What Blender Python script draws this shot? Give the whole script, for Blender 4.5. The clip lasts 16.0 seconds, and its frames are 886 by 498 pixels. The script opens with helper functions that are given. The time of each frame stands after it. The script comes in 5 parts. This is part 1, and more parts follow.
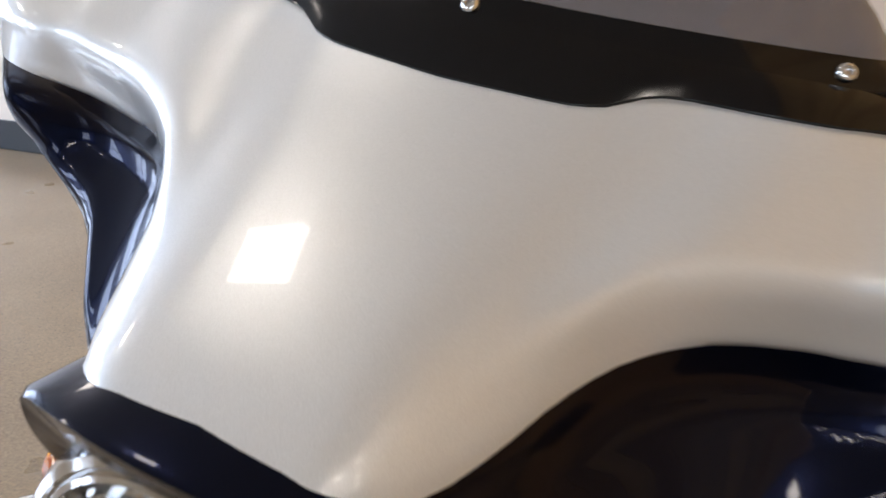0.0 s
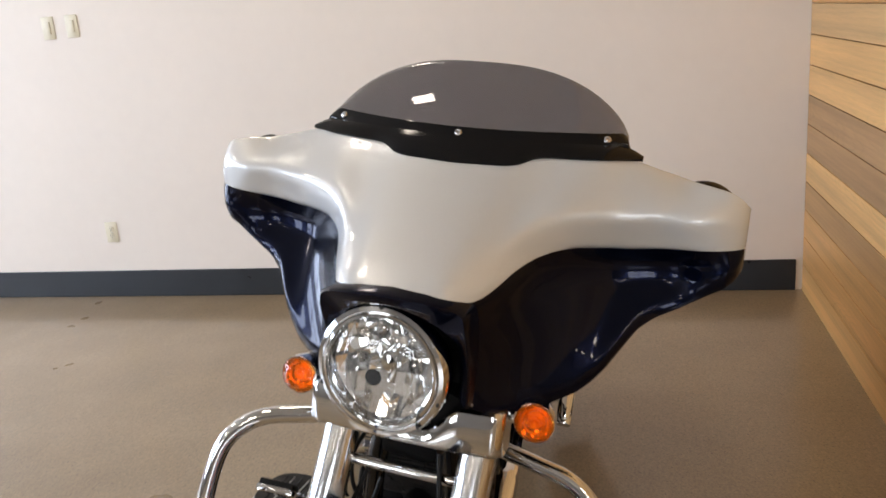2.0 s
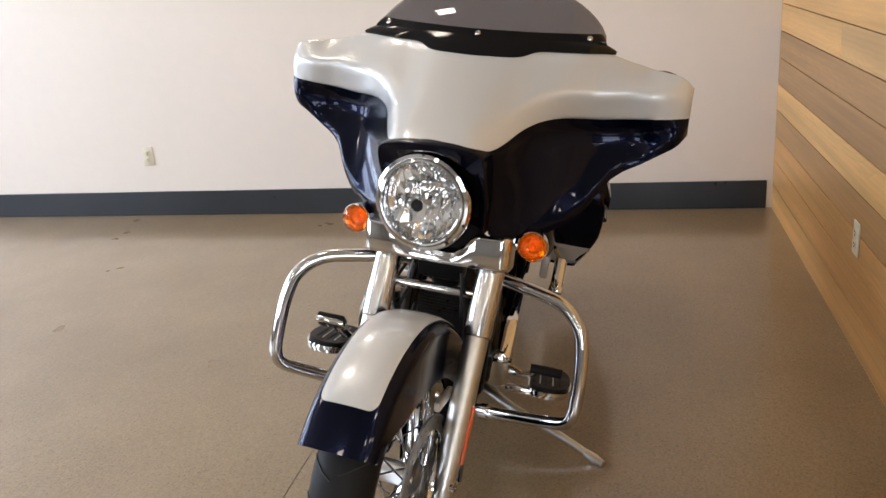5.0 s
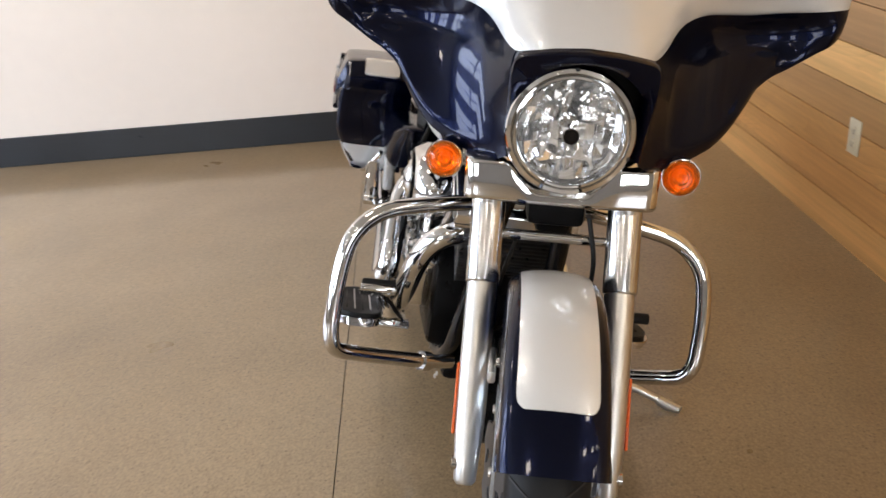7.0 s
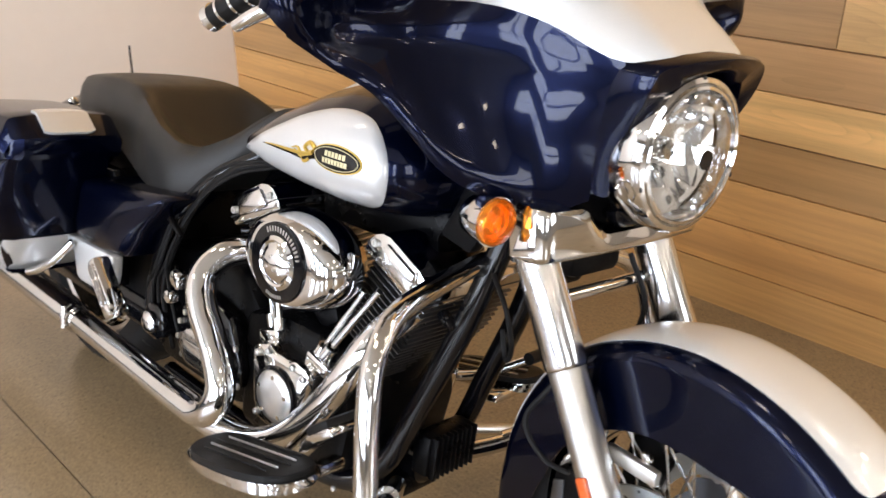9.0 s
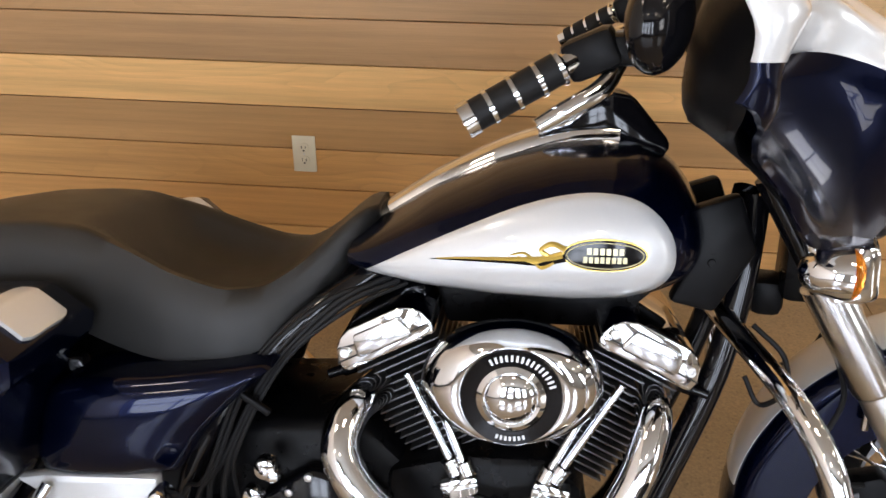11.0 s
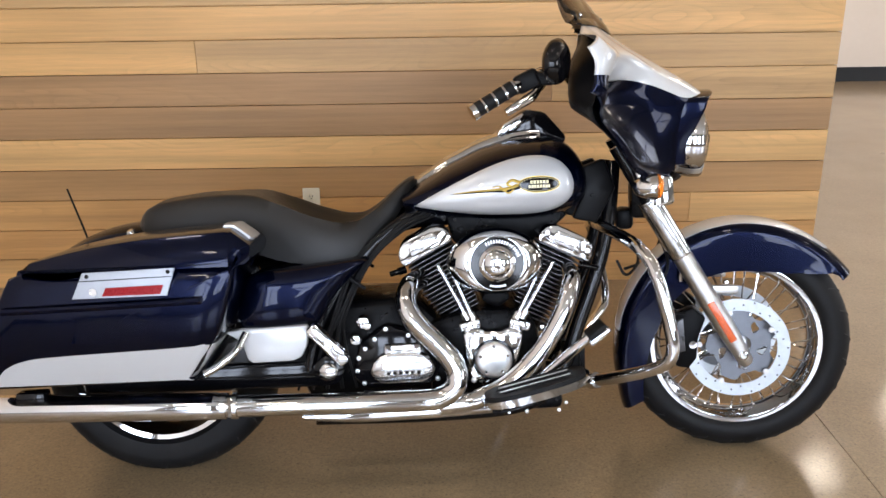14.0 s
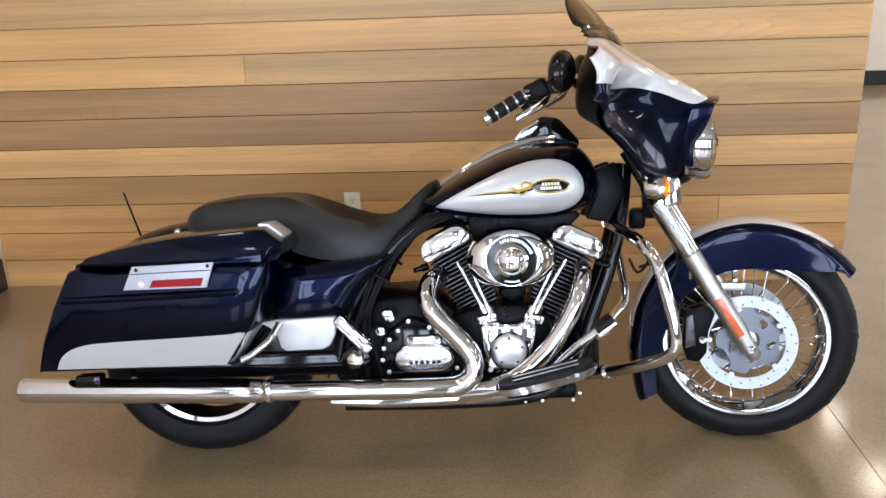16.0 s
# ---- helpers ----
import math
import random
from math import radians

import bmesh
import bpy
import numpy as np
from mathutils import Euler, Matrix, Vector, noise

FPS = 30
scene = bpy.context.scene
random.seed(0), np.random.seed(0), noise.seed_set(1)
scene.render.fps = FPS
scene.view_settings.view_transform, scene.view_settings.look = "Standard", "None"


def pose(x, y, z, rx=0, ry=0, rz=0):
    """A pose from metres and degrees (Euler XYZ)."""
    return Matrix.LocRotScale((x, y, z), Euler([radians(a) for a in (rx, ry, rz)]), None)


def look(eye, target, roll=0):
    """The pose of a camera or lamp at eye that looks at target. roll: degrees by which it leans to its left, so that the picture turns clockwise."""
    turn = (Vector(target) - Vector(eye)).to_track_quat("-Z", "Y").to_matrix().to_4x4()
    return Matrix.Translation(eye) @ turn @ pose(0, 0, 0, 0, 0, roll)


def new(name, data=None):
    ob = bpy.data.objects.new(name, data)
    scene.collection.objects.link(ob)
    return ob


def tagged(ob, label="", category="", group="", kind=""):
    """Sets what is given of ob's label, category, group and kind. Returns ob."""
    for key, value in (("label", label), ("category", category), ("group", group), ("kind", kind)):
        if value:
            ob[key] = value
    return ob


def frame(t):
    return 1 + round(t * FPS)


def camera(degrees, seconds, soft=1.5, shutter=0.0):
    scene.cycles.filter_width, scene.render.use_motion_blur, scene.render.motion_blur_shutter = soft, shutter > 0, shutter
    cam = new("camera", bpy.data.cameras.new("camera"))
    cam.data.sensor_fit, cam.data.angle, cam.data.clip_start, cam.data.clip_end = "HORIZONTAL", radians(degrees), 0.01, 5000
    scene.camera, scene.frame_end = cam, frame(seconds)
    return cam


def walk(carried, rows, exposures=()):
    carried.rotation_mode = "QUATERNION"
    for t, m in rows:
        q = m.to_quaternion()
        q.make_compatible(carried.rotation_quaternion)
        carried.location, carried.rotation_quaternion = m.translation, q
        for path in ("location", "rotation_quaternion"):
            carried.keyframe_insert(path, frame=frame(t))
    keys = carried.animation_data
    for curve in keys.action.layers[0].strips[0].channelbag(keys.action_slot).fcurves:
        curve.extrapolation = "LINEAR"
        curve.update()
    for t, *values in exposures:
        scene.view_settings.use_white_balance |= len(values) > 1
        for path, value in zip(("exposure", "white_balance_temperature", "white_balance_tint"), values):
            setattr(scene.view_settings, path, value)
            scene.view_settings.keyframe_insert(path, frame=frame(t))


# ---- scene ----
cam = camera(55.6, 16.0, shutter=0.4)
EXPOSURE = [(0, -0.40, 6300, 11), (1.2, -0.47, 6700, 11), (3.5, -0.42, 6750, 11), (6.5, -0.27, 6800, 11), (7.2, -0.12, 6800, 11), (8, -0.02, 6800, 11), (8.6, 0.05, 6950, 12), (9.2, -0.02, 7050, 12), (10.2, -0.12, 7050, 13), (12.3, -0.42, 6950, 13), (16, -0.42, 6550, 11)]
PATH = [
    (0, (1.013, 0.446, 1.26), (-0.75, -0.08, 0.477), 2.1),
    (0.5, (1.175, 0.52, 1.29), (-0.607, -0.042, 0.575), -2.0),
    (1, (1.379, 0.523, 1.332), (-0.449, 0.008, 0.705), -4.3),
    (1.5, (1.616, 0.506, 1.381), (-0.264, 0.111, 0.823), -6.2),
    (2, (1.825, 0.564, 1.377), (-0.054, 0.132, 0.848), -4.7),
    (2.5, (2.028, 0.647, 1.366), (0.178, 0.137, 0.804), -4.3),
    (3, (2.17, 0.65, 1.362), (0.331, 0.122, 0.78), -4.4),
    (3.5, (2.301, 0.637, 1.358), (0.452, 0.157, 0.768), -4.6),
    (3.7, (2.327, 0.641, 1.362), (0.478, 0.175, 0.759), -4.7),
    (5.8, (2.339, 0.518, 1.306), (0.497, 0.115, 0.64), -3.5),
    (6, (2.3, 0.449, 1.301), (0.463, 0.062, 0.614), -3.3),
    (6.5, (2.136, 0.217, 1.289), (0.306, -0.011, 0.515), -5.6),
    (7, (1.994, -0.045, 1.289), (0.188, -0.008, 0.448), -4.4),
    (7.5, (1.875, -0.29, 1.283), (0.105, 0.118, 0.445), -2.2),
    (8, (1.625, -0.468, 1.257), (-0.065, 0.182, 0.408), -3.4),
    (8.5, (1.407, -0.62, 1.25), (-0.091, 0.375, 0.376), -0.1),
    (9, (1.209, -0.765, 1.246), (-0.049, 0.521, 0.372), -0.1),
    (9.5, (0.929, -0.795, 1.237), (-0.189, 0.597, 0.336), -2.3),
    (10, (0.686, -0.895, 1.247), (-0.207, 0.675, 0.387), -1.6),
    (10.2, (0.548, -0.894, 1.285), (-0.115, 0.733, 0.333), -0.1),
    (12.3, (0.022, -1.484, 1.321), (-0.032, 0.365, 0.561), -0.2),
    (12.5, (0.052, -1.606, 1.306), (-0.02, 0.26, 0.59), -0.0),
    (13, (0.028, -1.83, 1.345), (-0.013, 0.046, 0.654), -0.7),
    (13.5, (-0.007, -1.998, 1.35), (-0.021, -0.116, 0.674), -1.0),
    (14, (0.009, -2.076, 1.372), (0.009, -0.191, 0.704), -0.8),
    (14.5, (0.08, -2.146, 1.358), (0.05, -0.255, 0.707), -0.3),
    (15, (0.115, -2.201, 1.378), (0.028, -0.313, 0.725), -1.3),
    (15.5, (0.124, -2.223, 1.39), (0.0, -0.334, 0.745), -1.9),
    (16, (0.126, -2.23, 1.398), (-0.018, -0.343, 0.749), -2.1),
]
walk(cam, [(t, look(eye, target, roll)) for t, eye, target, roll in PATH], EXPOSURE)

# ---- world and lights ----
world = bpy.data.worlds.new("sky")
scene.world = world
world.use_nodes = True
wn = world.node_tree.nodes
sky = wn.new("ShaderNodeTexSky")
sky.sky_type, sky.sun_disc = "NISHITA", False
sky.sun_elevation, sky.sun_rotation = radians(38), radians(150)
world.node_tree.links.new(sky.outputs[0], wn["Background"].inputs[0])
wn["Background"].inputs[1].default_value = 0.12


WATT_E, WATT_S, WATT_C = 134, 152, 11


def area_lamp(name, eye, target, sx, sy, watts, colour):
    data = bpy.data.lights.new(name, "AREA")
    data.shape, data.size, data.size_y, data.energy, data.color = "RECTANGLE", sx, sy, watts, colour
    ob = new(name, data)
    ob.matrix_world = look(eye, target)
    return ob


# ---- materials ----
def mat(name, colour, rough=0.5, metal=0.0, coat=0.0, vary=0.0, grain=0.0, scale=20.0, bump=0.0, bump_scale=200.0, spec=0.5):
    """A painted, metal or plastic surface: two scales of mottling, and fine relief."""
    m = bpy.data.materials.new(name)
    m.use_nodes = True
    n, l = m.node_tree.nodes, m.node_tree.links
    b = n["Principled BSDF"]
    b.inputs["Roughness"].default_value = rough
    b.inputs["Metallic"].default_value = metal
    b.inputs["Coat Weight"].default_value = coat
    b.inputs["Coat Roughness"].default_value = 0.04
    b.inputs["Specular IOR Level"].default_value = spec
    b.inputs["Base Color"].default_value = (*colour, 1)
    if vary or bump:
        tc = n.new("ShaderNodeTexCoord")
    if vary:
        big, fine = n.new("ShaderNodeTexNoise"), n.new("ShaderNodeTexNoise")
        big.inputs["Scale"].default_value, fine.inputs["Scale"].default_value = scale, scale * 12
        big.inputs["Detail"].default_value = 4
        l.new(tc.outputs["Object"], big.inputs["Vector"])
        l.new(tc.outputs["Object"], fine.inputs["Vector"])
        add = n.new("ShaderNodeMath")
        add.operation = "MULTIPLY_ADD"
        l.new(fine.outputs["Fac"], add.inputs[0])
        add.inputs[1].default_value = 0.4
        l.new(big.outputs["Fac"], add.inputs[2])
        ramp = n.new("ShaderNodeMapRange")
        ramp.inputs["From Min"].default_value, ramp.inputs["From Max"].default_value = 0.45, 0.95
        ramp.inputs["To Min"].default_value, ramp.inputs["To Max"].default_value = 1 - vary, 1 + vary
        l.new(add.outputs[0], ramp.inputs["Value"])
        mix = n.new("ShaderNodeVectorMath")
        mix.operation = "SCALE"
        mix.inputs[0].default_value = colour
        l.new(ramp.outputs[0], mix.inputs["Scale"])
        l.new(mix.outputs[0], b.inputs["Base Color"])
        rr = n.new("ShaderNodeMapRange")
        rr.inputs["From Min"].default_value, rr.inputs["From Max"].default_value = 0.3, 0.8
        rr.inputs["To Min"].default_value, rr.inputs["To Max"].default_value = max(rough - grain, 0.01), min(rough + grain, 1)
        l.new(big.outputs["Fac"], rr.inputs["Value"])
        l.new(rr.outputs[0], b.inputs["Roughness"])
    if bump:
        t, bp = n.new("ShaderNodeTexNoise"), n.new("ShaderNodeBump")
        t.inputs["Scale"].default_value, t.inputs["Detail"].default_value = bump_scale, 3
        l.new(tc.outputs["Object"], t.inputs["Vector"])
        bp.inputs["Strength"].default_value, bp.inputs["Distance"].default_value = bump, 0.001
        l.new(t.outputs["Fac"], bp.inputs["Height"])
        l.new(bp.outputs[0], b.inputs["Normal"])
    return m


def flake_paint(name, colour, metal, rough):
    """Metallic car paint: fine flakes in the base under a clear coat."""
    m = mat(name, colour, rough, metal, coat=1.0)
    n, l = m.node_tree.nodes, m.node_tree.links
    tc, v, hsv = n.new("ShaderNodeTexCoord"), n.new("ShaderNodeTexVoronoi"), n.new("ShaderNodeMapRange")
    v.inputs["Scale"].default_value = 2600
    l.new(tc.outputs["Object"], v.inputs["Vector"])
    sep = n.new("ShaderNodeSeparateColor")
    l.new(v.outputs["Color"], sep.inputs[0])
    hsv.inputs["To Min"].default_value, hsv.inputs["To Max"].default_value = 0.92, 1.08
    l.new(sep.outputs[0], hsv.inputs["Value"])
    mul = n.new("ShaderNodeVectorMath")
    mul.operation = "SCALE"
    mul.inputs[0].default_value = colour
    l.new(hsv.outputs[0], mul.inputs["Scale"])
    l.new(mul.outputs[0], n["Principled BSDF"].inputs["Base Color"])
    return m


def glass_mat(name, colour, rough=0.0):
    m = bpy.data.materials.new(name)
    m.use_nodes = True
    b = m.node_tree.nodes["Principled BSDF"]
    b.inputs["Base Color"].default_value = (*colour, 1)
    b.inputs["Roughness"].default_value = rough
    b.inputs["Transmission Weight"].default_value = 1
    b.inputs["IOR"].default_value = 1.45
    return m


def emit_mat(name, colour, strength):
    m = bpy.data.materials.new(name)
    m.use_nodes = True
    b = m.node_tree.nodes["Principled BSDF"]
    b.inputs["Base Color"].default_value = (*colour, 1)
    b.inputs["Emission Color"].default_value = (*colour, 1)
    b.inputs["Emission Strength"].default_value = strength
    return m


NAVY = flake_paint("navy_paint", (0.0009, 0.0029, 0.0165), 0.74, 0.22)
NAVY.node_tree.nodes["Principled BSDF"].inputs["Specular IOR Level"].default_value = 0.15
NAVY.node_tree.nodes["Principled BSDF"].inputs["Coat Weight"].default_value = 0.30
SILVER = flake_paint("silver_paint", (0.668, 0.690, 0.706), 0.26, 0.34)
REFLECTOR = mat("lamp_reflector", (0.92, 0.925, 0.93), 0.05, 0.9)
CHROME = mat("chrome", (0.68, 0.685, 0.69), 0.062, 1.0, vary=0.03, grain=0.02, scale=30)
PLATE = mat("satin_latch_metal", (0.36, 0.375, 0.40), 0.38, 0.9, vary=0.06, grain=0.05, scale=40)
CARRIER = mat("carrier_grey", (0.17, 0.18, 0.20), 0.36, 0.9, vary=0.08, grain=0.06, scale=40)
SATIN = mat("satin_chrome", (0.66, 0.665, 0.67), 0.20, 1.0, vary=0.05, grain=0.04, scale=30)
ALLOY = mat("brushed_alloy", (0.66, 0.655, 0.64), 0.36, 1.0, vary=0.06, grain=0.05, scale=40)
STEEL = mat("disc_steel", (0.56, 0.60, 0.63), 0.40, 0.9, vary=0.08, grain=0.08, scale=60)
RUBBER = mat("tyre_rubber", (0.008, 0.008, 0.0085), 0.55, vary=0.25, grain=0.12, scale=14, bump=0.2, bump_scale=300, spec=0.2)
BLACK = mat("gloss_black", (0.003, 0.003, 0.004), 0.10, vary=0.1, grain=0.04, scale=8, spec=0.34)
WRINKLE = mat("wrinkle_black", (0.0025, 0.0025, 0.003), 0.34, vary=0.25, grain=0.1, scale=30, bump=0.4, bump_scale=900, spec=0.10)
PLASTIC = mat("black_plastic", (0.0045, 0.0045, 0.005), 0.34, vary=0.15, grain=0.08, scale=20, bump=0.25, bump_scale=1200, spec=0.10)
LEATHER = mat("seat_vinyl", (0.010, 0.010, 0.0098), 0.42, vary=0.2, grain=0.08, scale=9, bump=0.45, bump_scale=1500, spec=0.42)
FIN_BLACK = mat("fin_metal", (0.10, 0.10, 0.105), 0.34, 0.8, vary=0.15, grain=0.08, scale=40)
AMBER = glass_mat("amber_lens", (1.0, 0.36, 0.035), 0.06)
AMBER.node_tree.nodes["Principled BSDF"].inputs["Transmission Weight"].default_value = 0.9
AMBER_IN = mat("amber_reflector", (1.0, 0.42, 0.05), 0.2, 0.5)
RED = mat("red_reflector", (0.30, 0.004, 0.008), 0.30, vary=0.2, grain=0.05, scale=300, spec=0.2)
ORANGE = mat("orange_reflector", (0.75, 0.13, 0.03), 0.2, coat=0.5, vary=0.2, grain=0.05, scale=300)
GLASS = glass_mat("clear_glass", (0.97, 0.98, 0.98))
SMOKE = glass_mat("smoked_acrylic", (0.20, 0.20, 0.22))
CREAM = mat("badge_cream", (0.75, 0.68, 0.42), 0.35, 0.2)
GOLD = mat("badge_gold", (0.70, 0.50, 0.12), 0.3, 0.6)
IVORY = mat("ivory_plastic", (0.72, 0.67, 0.52), 0.35, vary=0.04, grain=0.05, scale=30)
DARK = mat("dark_slot", (0.02, 0.02, 0.02), 0.7)


def wall_paint():
    m = mat("white_wall_paint", (0.85, 0.785, 0.72), 0.6, vary=0.025, grain=0.08, scale=1.3, bump=0.25, bump_scale=260)
    return m


def concrete():
    """Polished tan concrete: soft clouds, trowel mottling, sand and small stones."""
    m = bpy.data.materials.new("polished_concrete")
    m.use_nodes = True
    n, l = m.node_tree.nodes, m.node_tree.links
    b = n["Principled BSDF"]
    tc = n.new("ShaderNodeTexCoord")

    def noise(scale, detail, lo, hi, to0, to1, rough=0.6):
        t, r = n.new("ShaderNodeTexNoise"), n.new("ShaderNodeMapRange")
        t.inputs["Scale"].default_value, t.inputs["Detail"].default_value, t.inputs["Roughness"].default_value = scale, detail, rough
        l.new(tc.outputs["Object"], t.inputs["Vector"])
        r.inputs["From Min"].default_value, r.inputs["From Max"].default_value = lo, hi
        r.inputs["To Min"].default_value, r.inputs["To Max"].default_value = to0, to1
        l.new(t.outputs["Fac"], r.inputs["Value"])
        return r.outputs[0]

    def times(x, y):
        k = n.new("ShaderNodeMath")
        k.operation = "MULTIPLY"
        l.new(x, k.inputs[0])
        l.new(y, k.inputs[1])
        return k.outputs[0]

    mix = n.new("ShaderNodeMix")
    mix.data_type = "RGBA"
    l.new(noise(0.9, 3, 0.22, 0.78, 0, 1), mix.inputs["Factor"])
    mix.inputs["A"].default_value, mix.inputs["B"].default_value = (0.212, 0.148, 0.080, 1), (0.332, 0.245, 0.147, 1)
    tone = times(times(noise(5.0, 4, 0.2, 0.8, 0.90, 1.10), noise(48, 3, 0.28, 0.72, 0.89, 1.11)), noise(125, 2, 0.30, 0.70, 0.80, 1.18))
    # sparse pale stones and dark pits
    v, vr = n.new("ShaderNodeTexVoronoi"), n.new("ShaderNodeMapRange")
    v.inputs["Scale"].default_value = 55
    l.new(tc.outputs["Object"], v.inputs["Vector"])
    vr.inputs["From Min"].default_value, vr.inputs["From Max"].default_value = 0.06, 0.22
    vr.inputs["To Min"].default_value, vr.inputs["To Max"].default_value = 0.62, 1.0
    l.new(v.outputs["Distance"], vr.inputs["Value"])
    sc = n.new("ShaderNodeVectorMath")
    sc.operation = "SCALE"
    l.new(mix.outputs["Result"], sc.inputs[0])
    l.new(times(tone, vr.outputs[0]), sc.inputs["Scale"])
    l.new(sc.outputs[0], b.inputs["Base Color"])
    l.new(noise(2.4, 3, 0.2, 0.8, 0.26, 0.33), b.inputs["Roughness"])
    b.inputs["Coat Weight"].default_value = 0.6
    l.new(noise(3.1, 2, 0.2, 0.8, 0.09, 0.13), b.inputs["Coat Roughness"])
    return m


def cedar(name, cols):
    """Clear-finished cedar: each plank its own tone and grain."""
    m = bpy.data.materials.new(name)
    m.use_nodes = True
    n, l = m.node_tree.nodes, m.node_tree.links
    b = n["Principled BSDF"]
    tc, oi = n.new("ShaderNodeTexCoord"), n.new("ShaderNodeObjectInfo")
    off = n.new("ShaderNodeVectorMath"); off.operation = "SCALE"
    off.inputs[0].default_value = (37.0, 11.0, 53.0)
    l.new(oi.outputs["Random"], off.inputs["Scale"])
    add = n.new("ShaderNodeVectorMath"); add.operation = "ADD"
    l.new(tc.outputs["Object"], add.inputs[0]); l.new(off.outputs[0], add.inputs[1])
    st = n.new("ShaderNodeMapping"); st.inputs["Scale"].default_value = (0.42, 1.0, 9.0)
    l.new(add.outputs[0], st.inputs["Vector"])
    warp = n.new("ShaderNodeTexNoise"); warp.inputs["Scale"].default_value, warp.inputs["Detail"].default_value = 1.6, 2
    l.new(st.outputs[0], warp.inputs["Vector"])
    wave = n.new("ShaderNodeTexWave"); wave.bands_direction = "Z"
    wave.inputs["Scale"].default_value, wave.inputs["Distortion"].default_value = 1.7, 7.0
    wave.inputs["Detail"].default_value, wave.inputs["Detail Scale"].default_value = 3, 0.8
    l.new(st.outputs[0], wave.inputs["Vector"])
    st2 = n.new("ShaderNodeMapping"); st2.inputs["Scale"].default_value = (3.0, 1.0, 160.0)
    l.new(add.outputs[0], st2.inputs["Vector"])
    fib = n.new("ShaderNodeTexNoise"); fib.inputs["Scale"].default_value, fib.inputs["Detail"].default_value = 3.0, 5
    l.new(st2.outputs[0], fib.inputs["Vector"])
    tone = n.new("ShaderNodeValToRGB")
    el = tone.color_ramp.elements
    el[0].position, el[0].color = 0.0, (*cols[0][1], 1)
    el[1].position, el[1].color = 1.0, (*cols[-1][1], 1)
    for p, c in cols[1:-1]:
        el.new(p).color = (*c, 1)
    l.new(oi.outputs["Random"], tone.inputs["Fac"])
    mul = n.new("ShaderNodeMath"); mul.operation = "MULTIPLY_ADD"
    l.new(wave.outputs["Fac"], mul.inputs[0]); mul.inputs[1].default_value = 0.06
    mr = n.new("ShaderNodeMapRange"); mr.inputs["To Min"].default_value, mr.inputs["To Max"].default_value = 0.90, 1.09
    mr.inputs["From Min"].default_value, mr.inputs["From Max"].default_value = 0.25, 0.75
    l.new(fib.outputs["Fac"], mr.inputs["Value"])
    l.new(mr.outputs[0], mul.inputs[2])
    wr = n.new("ShaderNodeMath"); wr.operation = "MULTIPLY_ADD"; wr.inputs[1].default_value = 0.95; wr.inputs[2].default_value = -0.50
    l.new(warp.outputs["Fac"], wr.inputs[0])
    sm = n.new("ShaderNodeMath"); sm.operation = "ADD"
    l.new(mul.outputs[0], sm.inputs[0]); l.new(wr.outputs[0], sm.inputs[1])
    # growth rings: thin darker lines that run in long flames over parts of a plank
    st3 = n.new("ShaderNodeMapping"); st3.inputs["Scale"].default_value = (1.3, 1.0, 6.0)
    l.new(add.outputs[0], st3.inputs["Vector"])
    fig = n.new("ShaderNodeTexNoise"); fig.inputs["Scale"].default_value, fig.inputs["Detail"].default_value = 1.0, 1.5
    l.new(st3.outputs[0], fig.inputs["Vector"])
    cnt = n.new("ShaderNodeMath"); cnt.operation = "MULTIPLY"; cnt.inputs[1].default_value = 17.0
    l.new(fig.outputs["Fac"], cnt.inputs[0])
    fr = n.new("ShaderNodeMath"); fr.operation = "FRACT"
    l.new(cnt.outputs[0], fr.inputs[0])
    pw = n.new("ShaderNodeMath"); pw.operation = "POWER"; pw.inputs[1].default_value = 4.0
    l.new(fr.outputs[0], pw.inputs[0])
    msk = n.new("ShaderNodeTexNoise"); msk.inputs["Scale"].default_value = 0.8
    l.new(st.outputs[0], msk.inputs["Vector"])
    mm = n.new("ShaderNodeMapRange"); mm.inputs["From Min"].default_value, mm.inputs["From Max"].default_value = 0.50, 0.66
    mm.inputs["To Min"].default_value, mm.inputs["To Max"].default_value = 0.0, 0.15
    l.new(msk.outputs["Fac"], mm.inputs["Value"])
    ln = n.new("ShaderNodeMath"); ln.operation = "MULTIPLY"
    l.new(pw.outputs[0], ln.inputs[0]); l.new(mm.outputs[0], ln.inputs[1])
    dk = n.new("ShaderNodeMath"); dk.operation = "SUBTRACT"
    l.new(sm.outputs[0], dk.inputs[0]); l.new(ln.outputs[0], dk.inputs[1])
    sm = dk
    sc = n.new("ShaderNodeVectorMath"); sc.operation = "SCALE"
    l.new(tone.outputs[0], sc.inputs[0]); l.new(sm.outputs[0], sc.inputs["Scale"])
    l.new(sc.outputs[0], b.inputs["Base Color"])
    b.inputs["Roughness"].default_value = 0.42
    bp = n.new("ShaderNodeBump"); bp.inputs["Strength"].default_value, bp.inputs["Distance"].default_value = 0.2, 0.001
    l.new(fib.outputs["Fac"], bp.inputs["Height"]); l.new(bp.outputs[0], b.inputs["Normal"])
    return m


